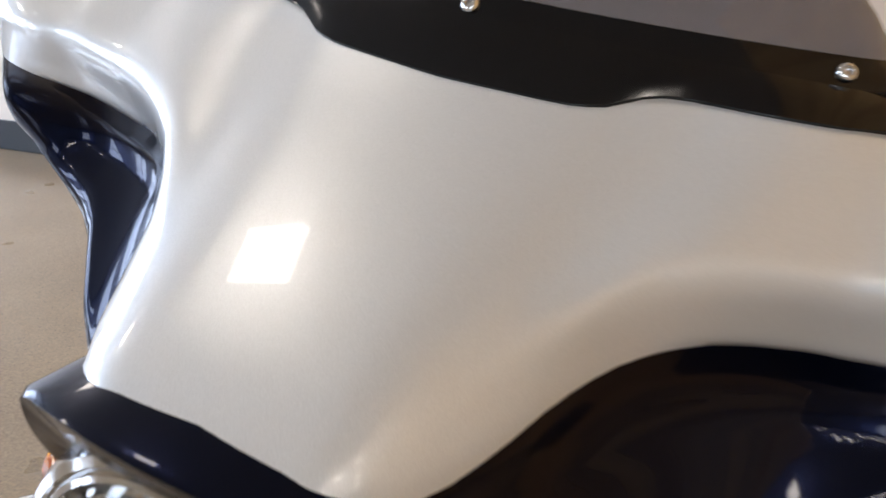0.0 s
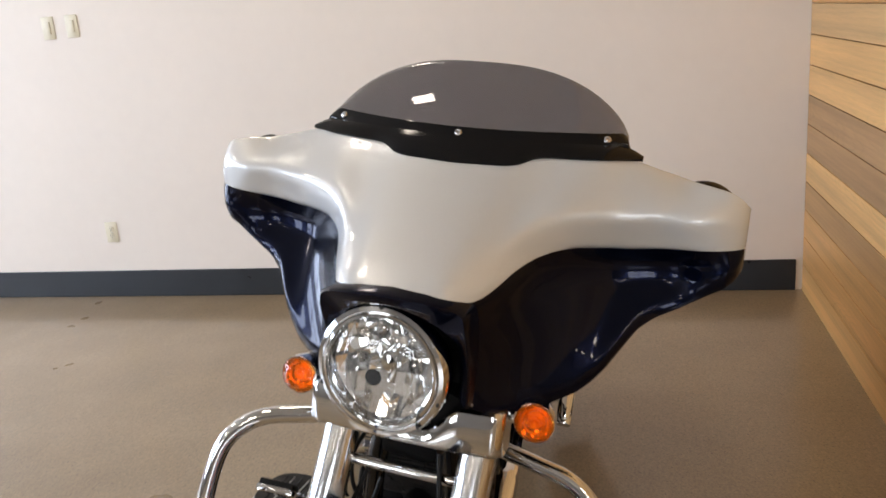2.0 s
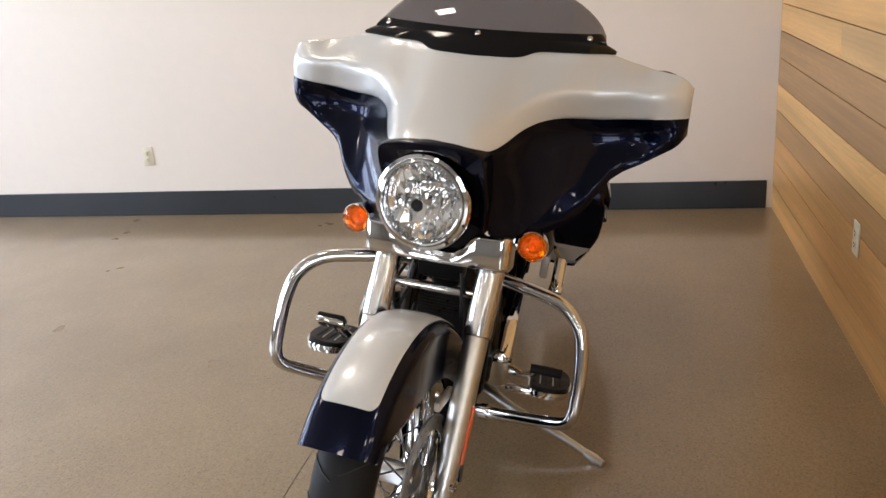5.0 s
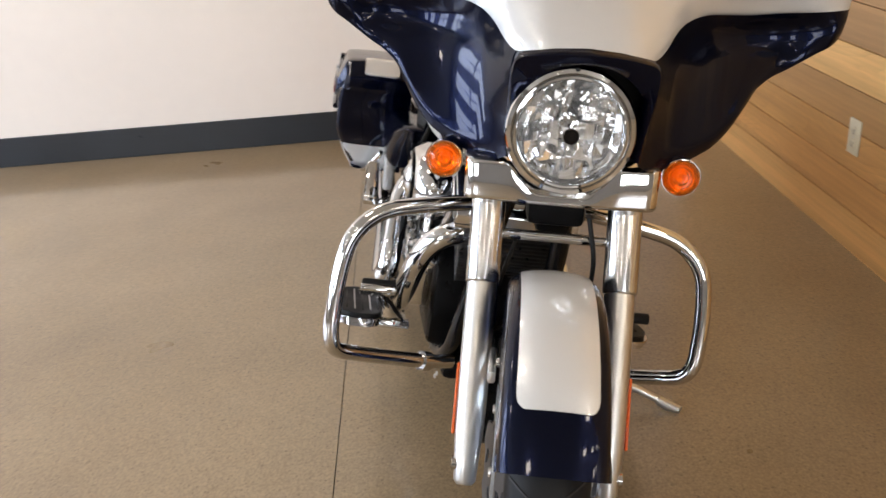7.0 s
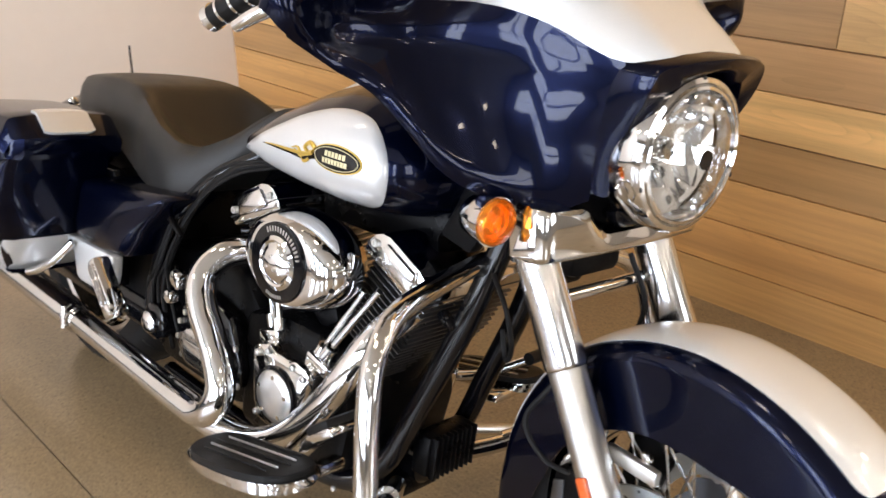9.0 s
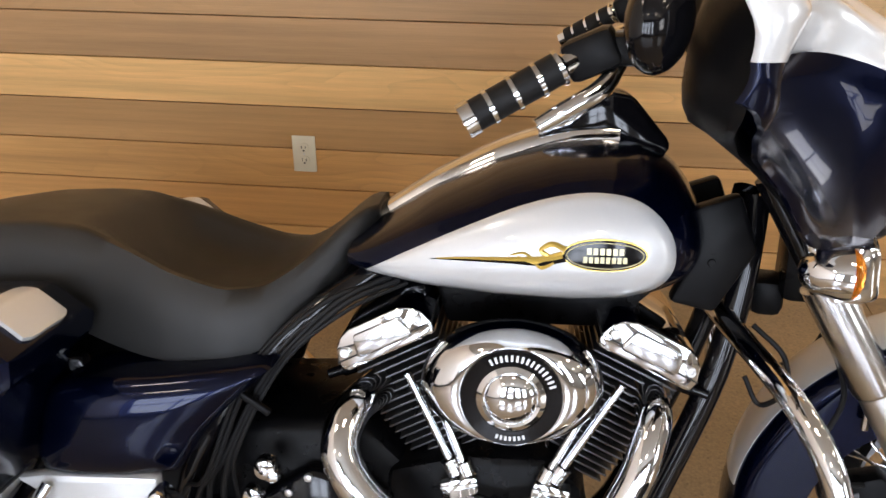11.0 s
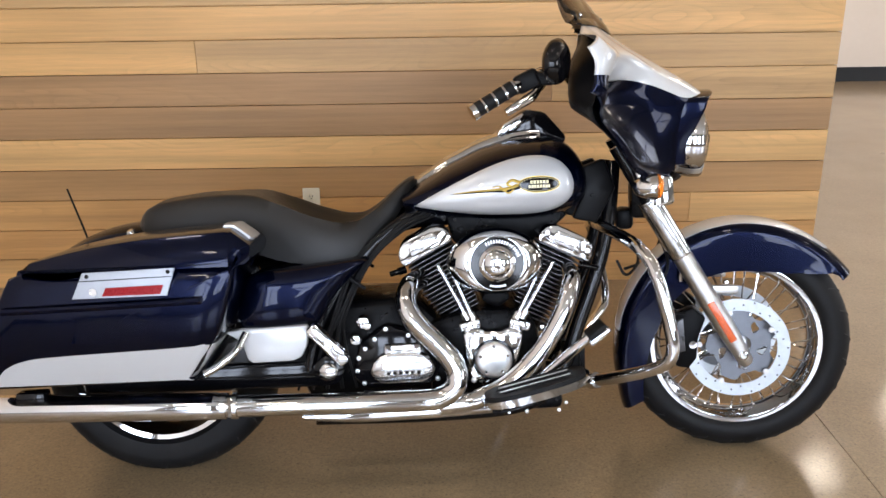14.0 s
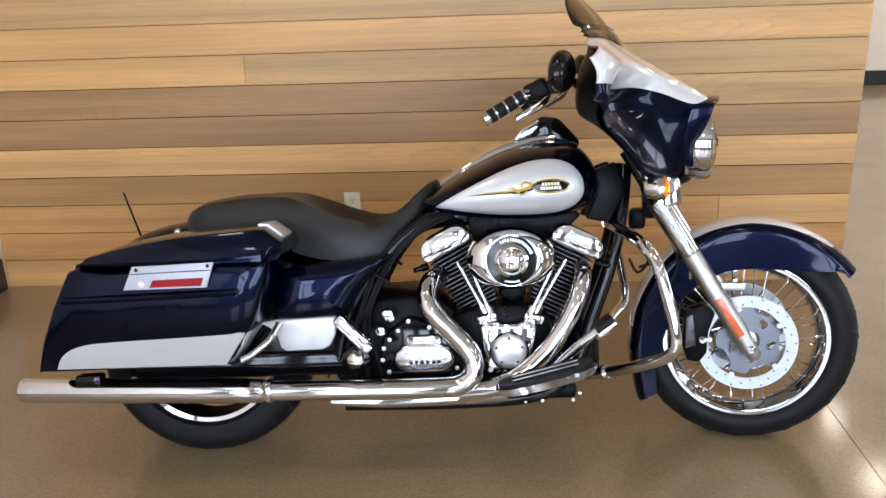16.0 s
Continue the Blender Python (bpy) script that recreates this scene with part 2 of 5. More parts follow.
WALL = wall_paint()
GREY_WALL = mat("grey_wall_paint", (0.26, 0.25, 0.235), 0.6, vary=0.03, grain=0.08, scale=1.3)
FLOOR = concrete()
CEDAR_WARM = cedar("cedar_warm", [(0.0, (0.510, 0.265, 0.092)), (0.35, (0.589, 0.321, 0.116)), (0.7, (0.623, 0.349, 0.129)), (1.0, (0.543, 0.278, 0.098))])
CEDAR = cedar("cedar_pale", [(0.0, (0.685, 0.404, 0.158)), (0.5, (0.733, 0.444, 0.177)), (1.0, (0.636, 0.371, 0.141))])
CEDAR_DARK = cedar("cedar_heartwood", [(0.0, (0.352, 0.200, 0.088)), (0.5, (0.410, 0.236, 0.106)), (1.0, (0.450, 0.271, 0.125))])
CEDAR_TAN = cedar("cedar_tan", [(0.0, (0.561, 0.348, 0.153)), (0.5, (0.597, 0.374, 0.166)), (1.0, (0.534, 0.326, 0.142))])
CEDAR_BROWN = cedar("cedar_brown", [(0.0, (0.439, 0.246, 0.100)), (1.0, (0.494, 0.284, 0.116))])
BASE = mat("baseboard_vinyl", (0.012, 0.016, 0.022), 0.35, vary=0.15, grain=0.08, scale=6)
CEILING = mat("ceiling_paint", (0.50, 0.47, 0.42), 0.8, vary=0.04, grain=0.05, scale=1.5)
FRAME_METAL = mat("window_frame_metal", (0.10, 0.10, 0.11), 0.4, 0.5, vary=0.1, grain=0.05, scale=10)


# ---- mesh tools ----
RAKE = radians(26)
LEAN = Matrix.Translation((0.032, 0.0242, 0.0081)) @ Matrix.Scale(0.983, 4) @ Matrix.Rotation(radians(1.768), 4, "Z") @ Matrix.Rotation(radians(-1.055), 4, "Y") @ Matrix.Rotation(radians(-12.228), 4, "X")
STEER_AXIS = Vector((-math.sin(RAKE), 0, math.cos(RAKE)))
STEER = Matrix.Translation((0.97, 0, 0)) @ Matrix.Rotation(radians(-11.12), 4, STEER_AXIS) @ Matrix.Translation((-0.97, 0, 0))


bike = new("motorcycle")


def part(name, bm, material, parent=None, label="", steer=False, smooth=True, angle=40):
    bmesh.ops.recalc_face_normals(bm, faces=bm.faces)
    if steer:
        bm.transform(STEER)
    for f in bm.faces:
        f.smooth = smooth
    if smooth:
        for e in bm.edges:
            if len(e.link_faces) == 2 and e.calc_face_angle(0) > radians(angle):
                e.smooth = False
    me = bpy.data.meshes.new(name)
    bm.to_mesh(me)
    bm.free()
    me.materials.append(material)
    ob = new(name, me)
    while parent and parent.parent and parent.parent.parent:
        parent = parent.parent
    if parent:
        ob.parent = parent
    return tagged(ob, label) if label else ob


def spline(pts, n):
    """Catmull-Rom points along a polyline, n to a span."""
    p = [Vector(q) for q in pts]
    p = [2 * p[0] - p[1], *p, 2 * p[-1] - p[-2]]
    out = []
    for i in range(1, len(p) - 2):
        for k in range(n):
            t = k / n
            a, b, c, d = p[i - 1], p[i], p[i + 1], p[i + 2]
            out.append(0.5 * (2 * b + (c - a) * t + (2 * a - 5 * b + 4 * c - d) * t * t + (3 * b - a - 3 * c + d) * t ** 3))
    out.append(p[-2])
    return out


def lerp_at(table, x):
    """Smooth value of a table of (x, value) at x."""
    xs, vs = zip(*table)
    return float(np.interp(x, xs, vs))


def skin(rings, bm=None, closed=True, caps=True):
    """Faces between rings of points; closed: each ring is a loop."""
    bm = bm or bmesh.new()
    vs = [[bm.verts.new(p) for p in ring] for ring in rings]
    n = len(vs[0])
    for a, b in zip(vs, vs[1:]):
        for i in range(n if closed else n - 1):
            j = (i + 1) % n
            bm.faces.new((a[i], a[j], b[j], b[i]))
    if caps and closed:
        bm.faces.new(vs[0])
        bm.faces.new(vs[-1])
    return bm


def tube(pts, r, seg=12, n=6, bm=None, caps=True):
    """A round bar along a curve; r: one radius or one for each given point."""
    path = spline(pts, n) if n > 1 else [Vector(p) for p in pts]
    rad = [r] * len(path) if isinstance(r, (int, float)) else [float(v) for v in np.interp(np.linspace(0, len(r) - 1, len(path)), range(len(r)), r)]
    rings, up = [], None
    for i, p in enumerate(path):
        d = (path[min(i + 1, len(path) - 1)] - path[max(i - 1, 0)]).normalized()
        if up is None:
            up = d.orthogonal()
        up = (up - d * up.dot(d)).normalized()
        side = d.cross(up)
        rings.append([p + rad[i] * (math.cos(a) * up + math.sin(a) * side) for a in (2 * math.pi * k / seg for k in range(seg))])
    return skin(rings, bm, True, caps)


def lathe(profile, centre, axis, seg=32, bm=None, caps=False):
    """Rings of (distance along the axis, radius)."""
    axis = Vector(axis).normalized()
    u = axis.orthogonal().normalized()
    v = axis.cross(u)
    c = Vector(centre)
    rings = [[c + axis * d + r * (math.cos(a) * u + math.sin(a) * v) for a in (2 * math.pi * k / seg for k in range(seg))] for d, r in profile]
    return skin(rings, bm, True, caps)


def box(centre, size, bevel=0.004, bm=None, turn=None):
    own = bmesh.new()
    bmesh.ops.create_cube(own, size=1)
    own.transform(Matrix.Diagonal((*size, 1)))
    if bevel:
        bmesh.ops.bevel(own, geom=own.edges[:], offset=bevel, segments=2, profile=0.5, affect="EDGES")
    if turn is not None:
        own.transform(turn.to_4x4())
    own.transform(Matrix.Translation(centre))
    return join(bm, own)


def join(bm, own):
    if bm is None:
        return own
    me = bpy.data.meshes.new("joined")
    own.to_mesh(me)
    own.free()
    bm.from_mesh(me)
    bpy.data.meshes.remove(me)
    return bm


def prism(outline, y0, y1, bevel=0.004, bm=None, inset=0.0):
    """A plate with its outline given in x and z, from y0 to y1; inset draws the y1 face in."""
    own = bmesh.new()
    c = Vector((sum(p[0] for p in outline) / len(outline), sum(p[1] for p in outline) / len(outline)))
    a = [own.verts.new((x, y0, z)) for x, z in outline]
    b = [own.verts.new((x + (c.x - x) * inset, y1, z + (c.y - z) * inset)) for x, z in outline]
    own.faces.new(a)
    own.faces.new(b[::-1])
    for i in range(len(a)):
        j = (i + 1) % len(a)
        own.faces.new((a[i], b[i], b[j], a[j]))
    bmesh.ops.recalc_face_normals(own, faces=own.faces)
    if bevel:
        bmesh.ops.bevel(own, geom=own.edges[:], offset=bevel, segments=2, profile=0.5, affect="EDGES", clamp_overlap=True)
    return join(bm, own)


def oval(cx, cz, a, b, n=28, power=2.0):
    return [(cx + a * math.copysign(abs(math.cos(t)) ** (2 / power), math.cos(t)), cz + b * math.copysign(abs(math.sin(t)) ** (2 / power), math.sin(t))) for t in (2 * math.pi * k / n for k in range(n))]


# ---- the room ----
WX, WY, WOOD_END = -2.227, 1.362, 1.612


def slab(name, lo, hi, material, label, bevel=0.0, kind="structure"):
    c = [(a + b) / 2 for a, b in zip(lo, hi)]
    ob = part(name, box(c, [b - a for a, b in zip(lo, hi)], bevel), material, smooth=False)
    return tagged(ob, label, "", "", kind)


floor = slab("floor", (WX - 0.2, -6.2, -0.3), (8.2, 7.2, -0.05), FLOOR, "polished tan concrete floor with saw-cut joints")
JX, JY = 1.160, -0.305
for xa, xb in ((WX - 0.2, JX - 0.0013), (JX + 0.0013, 8.2)):
    for ya, yb in ((-6.2, JY - 0.0013), (JY + 0.0013, 7.2)):
        part("floor_slab", box(((xa + xb) / 2, (ya + yb) / 2, -0.025), (xb - xa, yb - ya, 0.05), 0), FLOOR, floor, smooth=False)
slab("ceiling", (WX - 0.2, -6.2, 3.6), (8.2, 7.2, 3.75), CEILING, "plain off-white painted showroom ceiling")
slab("wall_west", (WX - 0.15, -6.2, 0.0), (WX, 7.2, 3.6), WALL, "white painted wall behind the motorcycle")
slab("wall_north", (WX, 7.0, 0.0), (8.2, 7.2, 3.6), WALL, "far white painted wall behind the timber partition")
slab("baseboard_west", (WX, -6.0, 0.0), (WX + 0.012, WY - 0.03, 0.151), BASE, "black vinyl baseboard along the white wall", 0.003)
slab("baseboard_north", (WX, 6.985, 0.0), (8.0, 7.0, 0.151), BASE, "black vinyl baseboard along the far white wall", 0.003)


def window_wall(name, along, fixed, lo, hi, openings, label, out):
    """A wall with window openings; along 'x' or 'y'. openings: (centre, half width, sill, head)."""
    bm = bmesh.new()
    spans, at = [], lo
    for c, h, s, t in openings:
        spans.append((at, c - h, 0, 3.6))
        spans += [(c - h, c + h, 0, s), (c - h, c + h, t, 3.6)]
        at = c + h
    spans.append((at, hi, 0, 3.6))
    for a, b, z0, z1 in spans:
        size, mid = [b - a, 0.2, z1 - z0], [(a + b) / 2, fixed + out * 0.1, (z0 + z1) / 2]
        if along == "y":
            size, mid = [0.2, b - a, z1 - z0], [fixed + out * 0.1, (a + b) / 2, (z0 + z1) / 2]
        box(mid, size, 0, bm)
    return tagged(part(name, bm, GREY_WALL, smooth=False), label, "", "", "structure")


def window(name, along, fixed, c, h, s, t, out, cols):
    root = new(name)
    tagged(root, "dark metal framed showroom window with clear panes", "", "", "structure")
    def bar(a, b, z0, z1, d=0.06):
        if along == "y":
            return box((fixed + out * 0.08, (a + b) / 2, (z0 + z1) / 2), (d, b - a, z1 - z0), 0.004)
        return box(((a + b) / 2, fixed + out * 0.08, (z0 + z1) / 2), (b - a, d, z1 - z0), 0.004)
    w = 2 * h / cols
    for a, b, z0, z1 in [(c - h, c + h, s, s + 0.06), (c - h, c + h, t - 0.06, t), (c - h, c + h, (s + t) / 2 - 0.04, (s + t) / 2 + 0.04)] + [(c - h + w * k - 0.035, c - h + w * k + 0.035, s, t) for k in range(cols + 1)]:
        part("window_frame", bar(a, b, z0, z1), FRAME_METAL, root, smooth=False)
    return root


# tall windows in the front and right walls
WIN_E = [(-4.2, 1.0, 0.9, 3.0), (1.7, 1.0, 0.9, 3.0)]
WIN_S = [(c, 0.5, 0.5, 3.0) for c in (-1.5, 0.2, 1.9, 3.9)]
window_wall("wall_east", "y", 8.0, -6.2, 7.2, WIN_E, "grey painted wall with a tall window", 1)
window_wall("wall_south", "x", -6.0, WX, 8.2, WIN_S, "grey painted wall with tall windows", -1)
for k, (c, h, s, t) in enumerate(WIN_E):
    window(f"window_{k + 1}", "y", 8.0, c, h, s, t, 1, 2)
    area_lamp("daylight", (8.12, c, (s + t) / 2), (0, c, (s + t) / 2 - 1), t - s, 2 * h, WATT_E, (0.88, 0.93, 1.0))
for k, (c, h, s, t) in enumerate(WIN_S):
    window(f"window_{k + 3}", "x", -6.0, c, h, s, t, -1, 2)
    area_lamp("daylight", (c, -6.12, (s + t) / 2), (c, 0, (s + t) / 2 - 1), 2 * h, t - s, WATT_S, (0.68, 0.80, 1.0))


def ceiling_lamp(x, y):
    root = new("ceiling_light")
    root.location = (x, y, 3.6)
    tagged(root, "unseen white two-pane ceiling light panel, lit", "ceiling light", "ceiling light panels")
    part("housing", box((0, 0, -0.03), (0.34, 0.44, 0.06), 0.008), CEILING, root)
    for dx in (-0.072, 0.072):
        part("diffuser", box((dx, 0, -0.062), (0.125, 0.38, 0.008), 0.002), PANEL, root, "glowing white diffuser")
    area_lamp("panel_glow", (x, y, 3.52), (x, y, 0), 0.26, 0.36, WATT_C, (1.0, 0.88, 0.74))
    return root


PANEL = emit_mat("lit_diffuser", (1.0, 0.95, 0.88), 9.0)
for lx in (-1.6, 0.465, 3.7, 5.8):
    for ly in (-3.6, -0.97, 3.6):
        ceiling_lamp(lx, ly)
# extra unseen panels past the partition, added to brighten the far wall
for lx in (2.3, 3.7, 5.1, 6.5):
    for ly in (2.2, 5.0, 6.2):
        ceiling_lamp(lx, ly)


# ---- the motorcycle ----
bike.matrix_world = LEAN
tagged(bike, "navy and silver touring motorcycle with chrome engine, leaning on its kickstand", "motorcycle")


# wheels
def wheel(name, c, R, width, rim_r, steer, spokes):
    root = new(name)
    root.parent = bike
    tagged(root, "black tyre on a chrome rim")
    c = Vector(c)
    w = width / 2
    # tyre section: tread, shoulder, sidewall, bead
    sec = [(0.0, R), (0.35, R - 0.003), (0.65, R - 0.012), (0.86, R - 0.026), (0.97, R - 0.042), (1.0, R - 0.055), (0.95, rim_r + 0.012), (0.78, rim_r + 0.002), (0.70, rim_r - 0.004)]
    prof = [(-w * a, r) for a, r in sec[::-1]] + [(w * a, r) for a, r in sec[1:]]
    part("tyre", lathe(prof, c, (0, 1, 0), 72), RUBBER, root, "black road tyre with grooved tread", steer)
    # tread grooves as thin dark slits proud of the tread
    for k in range(26):
        a = 2 * math.pi * k / 26
        for s in (-1, 1):
            pts = []
            for u in (0.1, 0.4, 0.7, 0.88):
                rr = float(np.interp(u, [q[0] for q in sec[:6]], [q[1] for q in sec[:6]])) + 0.0004
                aa = a + s * 0.02 + 0.16 * u ** 1.4
                pts.append(c + Vector((rr * math.cos(aa), s * w * u, rr * math.sin(aa))))
            part("tread_groove", tube(pts, 0.0022, 4, 2), DARK, root, "", steer)
    rim = part("rim", lathe([(-w * .74, rim_r + 0.008), (-w * .78, rim_r + 0.002), (-w * .74, rim_r - 0.010), (-w * .55, rim_r - 0.016), (-w * .35, rim_r - 0.026), (0, rim_r - 0.032), (w * .35, rim_r - 0.026), (w * .55, rim_r - 0.016), (w * .74, rim_r - 0.010), (w * .78, rim_r + 0.002), (w * .74, rim_r + 0.008)], c, (0, 1, 0), 64), CHROME, root, "polished chrome rim", steer)
    part("hub", lathe([(-0.062, 0.001), (-0.062, 0.030), (-0.05, 0.045), (-0.044, 0.045), (-0.036, 0.026), (0.036, 0.026), (0.044, 0.045), (0.05, 0.045), (0.062, 0.030), (0.062, 0.001)], c, (0, 1, 0), 28), ALLOY, root, "", steer)
    if spokes:
        for k in range(spokes):
            a = 2 * math.pi * k / spokes
            s = 1 if k % 2 else -1
            tw = 0.5 if (k // 2) % 2 else -0.5
            p = c + Vector((0.042 * math.cos(a + tw), s * 0.047, 0.042 * math.sin(a + tw)))
            q = c + Vector(((rim_r - 0.027) * math.cos(a), s * 0.012, (rim_r - 0.027) * math.sin(a)))
            sp = tube([p, q], 0.0022, 6, 1)
            tube([q + (p - q) * 0.09, q], 0.0036, 6, 1, sp)
            part("spoke", sp, CHROME, rim, "", steer)
    return root


FC, RC = (0.826, 0.0, 0.300), (-0.812, 0.0, 0.329)
FEND_C = (0.826, 0.0, 0.297)
front_wheel = wheel("front_wheel", FC, 0.321, 0.128, 0.236, True, 40)
wheel("rear_wheel", RC, 0.333, 0.175, 0.228, False, 0)


def disc(side):
    """Brake disc with a ring of holes and a slotted carrier."""
    y = 0.078 * side
    c = Vector((FC[0], y, FC[2]))
    ring = part("brake_disc", lathe([(-0.0025, 0.109), (0.0025, 0.109), (0.0025, 0.1435), (-0.0025, 0.1435), (-0.0025, 0.109)], c, (0, 1, 0), 56), STEEL, front_wheel, "bright drilled steel brake disc", True)
    for k in range(30):
        a = 2 * math.pi * k / 30
        rr = (0.137, 0.126, 0.116)[k % 3]
        p = c + Vector((rr * math.cos(a), side * 0.0028, rr * math.sin(a)))
        part("drill_hole", lathe([(0, 0.0001), (0.0006, 0.0054)], p, (0, -side, 0), 8), DARK, ring, "", True)
    # carrier: a lobed plate with five bean-shaped openings
    NA, NR = 140, 18
    grid, rows = bmesh.new(), []
    for i in range(NA):
        a = 2 * math.pi * i / NA
        rim = 0.0925 + 0.0105 * math.tanh(3.0 * math.cos(5 * (a - 0.54)))
        rows.append([grid.verts.new(c + Vector((r * math.cos(a), 0, r * math.sin(a)))) for r in (0.026 + (rim - 0.026) * j / NR for j in range(NR + 1))])
    for i in range(NA):
        a = 2 * math.pi * (i + 0.5) / NA
        for j in range(NR):
            r = 0.026 + 0.0665 * (j + 0.5) / NR
            b = (a - 0.95 - 9.0 * (r - 0.064) + math.pi / 5) % (2 * math.pi / 5) - math.pi / 5
            if (b * 0.064 / 0.0105) ** 2 + ((r - 0.064) / 0.0185) ** 2 > 1:
                q = (i + 1) % NA
                grid.faces.new((rows[i][j], rows[q][j], rows[q][j + 1], rows[i][j + 1]))
    bmesh.ops.delete(grid, geom=[v for v in grid.verts if not v.link_faces], context="VERTS")
    ext = bmesh.ops.extrude_face_region(grid, geom=grid.faces[:])
    bmesh.ops.translate(grid, verts=[v for v in ext["geom"] if isinstance(v, bmesh.types.BMVert)], vec=(0, 0.004, 0))
    bmesh.ops.recalc_face_normals(grid, faces=grid.faces[:])
    plate = part("disc_carrier", grid, CARRIER, front_wheel, "grey carrier with bean-shaped openings", False)
    for k in range(5):
        a = 2 * math.pi * k / 5 + 0.54
        p = c + Vector((0.105 * math.cos(a), side * 0.004, 0.105 * math.sin(a)))
        part("disc_bobbin", lathe([(0, 0.0001), (0, 0.0085), (0.004, 0.0075), (0.004, 0.0001)], p, (0, side, 0), 12), ALLOY, plate, "", True)


disc(-1)
disc(1)

# fork
F0, FD = Vector((0.587, 0, 0.710)), Vector((0.244, 0, -0.416)).normalized()


def on_fork(s, y):
    """A point s metres down the fork from its bracket."""
    p = F0 + FD * s
    return Vector((p.x, y, p.z))


for s in (-1, 1):
    y = 0.125 * s
    part("fork_cover", lathe([(-0.03, 0.0005), (-0.03, 0.0315), (0.145, 0.0315), (0.150, 0.030), (0.152, 0.027), (0.15, 0.0005)], on_fork(0, y), FD, 28), SATIN, bike, "chrome upper fork cover", True)
    part("fork_leg", lathe([(0.14, 0.001), (0.14, 0.0275), (0.36, 0.0275), (0.42, 0.026), (0.47, 0.022), (0.505, 0.020), (0.512, 0.014), (0.513, 0.001)], on_fork(0, y), FD, 28), ALLOY, bike, "satin aluminium lower fork leg", True)
    part("fork_tube", tube([on_fork(-0.20, y * 0.96), on_fork(-0.02, y)], 0.021, 14, 1), BLACK, bike, "", True)
    rf = box((0, 0, 0), (0.020, 0.006, 0.128), 0.003)
    rf.transform(Matrix.Translation(on_fork(0.362, 0.1535 * s)) @ Matrix.Rotation(math.atan2(-FD.x, -FD.z) , 4, "Y"))
    part("fork_reflector", rf, ORANGE, bike, "orange reflector strip", True)
    part("axle_nut", lathe([(0, 0.001), (0, 0.013), (0.022, 0.013), (0.024, 0.008), (0.010, 0.007), (0.010, 0.001)], (FC[0] + 0.004, 0.128 * s, FC[2]), (0, s, 0), 16), CHROME, bike, "", True)
    # chrome strut from bracket up to the fairing, and its cap bolt
    st = tube([(0.508, 0.158 * s, 0.908), (0.513, 0.160 * s, 0.896), (0.548, 0.178 * s, 0.800), (0.556, 0.180 * s, 0.778)], [0.013, 0.015, 0.013, 0.012], 14, 4)
    part("lamp_strut", st, CHROME, bike, "", True)
    part("strut_bolt", lathe([(0, 0.001), (0, 0.011), (0.006, 0.010), (0.006, 0.001)], (0.513, 0.172 * s, 0.896), (0, s, 0), 14), BLACK, bike, "", True)

# chrome bracket under the headlamp
rings = []
for i in range(41):
    u = -1 + 2 * i / 40
    a = abs(u)
    y = 0.172 * u
    k = max(0.0, min(1.0, (a - 0.25) / 0.35))
    top, low = 0.762 + 0.044 * k * k * (3 - 2 * k), 0.730
    end = 0.014 * max(0.0, (a - 0.92) / 0.08) ** 2
    xf = 0.646 - 0.010 * a ** 2 - end
    rings.append([Vector((x, y, z)) for x, z in ((xf - 0.075 + end, top), (xf - 0.020, top), (xf - 0.008, top - 0.004), (xf - 0.005, top - 0.012), (xf, low + 0.010), (xf - 0.001, low + 0.004), (xf - 0.006, low), (xf - 0.014, low - 0.003), (xf - 0.060 + end, low - 0.003))])
part("lamp_bracket", skin(rings), CHROME, bike, "polished chrome nacelle plate across the forks", True, angle=50)
part("bucket_foot", lathe([(-0.006, 0.001), (-0.006, 0.040), (0.0, 0.045), (0.014, 0.040), (0.024, 0.026), (0.026, 0.001)], (0.640, 0, 0.792), (0.35, 0, -1), 28), BLACK, bike, "black foot of the headlamp bucket", True)
part("fork_brace", tube([(0.60, -0.11, 0.655), (0.60, 0.11, 0.655)], 0.010, 12, 1), CHROME, bike, "", True)

# turn signals
for s in (-1, 1):
    root = new("turn_signal")
    root.parent = bike
    tagged(root, "chrome turn signal with an amber lens")
    c = Vector((0.578, 0.214 * s, 0.785))
    part("housing", lathe([(-0.055, 0.001), (-0.050, 0.016), (-0.035, 0.028), (-0.005, 0.034), (0.008, 0.035), (0.008, 0.030), (-0.004, 0.001)], c, (1, 0, 0), 28), CHROME, root, "chrome bowl", True)
    part("reflector", lathe([(0.0, 0.001), (0.004, 0.008), (0.0, 0.012), (0.004, 0.019), (0.001, 0.022), (0.008, 0.030)], c, (1, 0, 0), 24), AMBER_IN, root, "", True)
    lens = part("lens", lathe([(0.007, 0.001), (0.007, 0.033), (0.012, 0.033), (0.018, 0.028), (0.023, 0.018), (0.024, 0.017), (0.0245, 0.001)], c, (1, 0, 0), 28), AMBER, root, "domed amber lens", True)
    lens.visible_shadow = False
    part("stem", tube([c + Vector((-0.03, 0, 0)), (0.555, 0.18 * s, 0.780), (0.565, 0.15 * s, 0.765)], 0.011, 12, 4), CHROME, root, "", True)

# front fender
FEND_OUT = [(36, 0.372), (40, 0.371), (60, 0.368), (90, 0.364), (120, 0.353), (150, 0.340), (175, 0.337), (200, 0.352), (212, 0.372)]
FEND_IN = [(36, 0.367), (40, 0.338), (45, 0.306), (50, 0.283), (60, 0.252), (75, 0.231), (90, 0.226), (120, 0.226), (150, 0.226), (165, 0.226), (185, 0.245), (200, 0.275), (212, 0.302)]


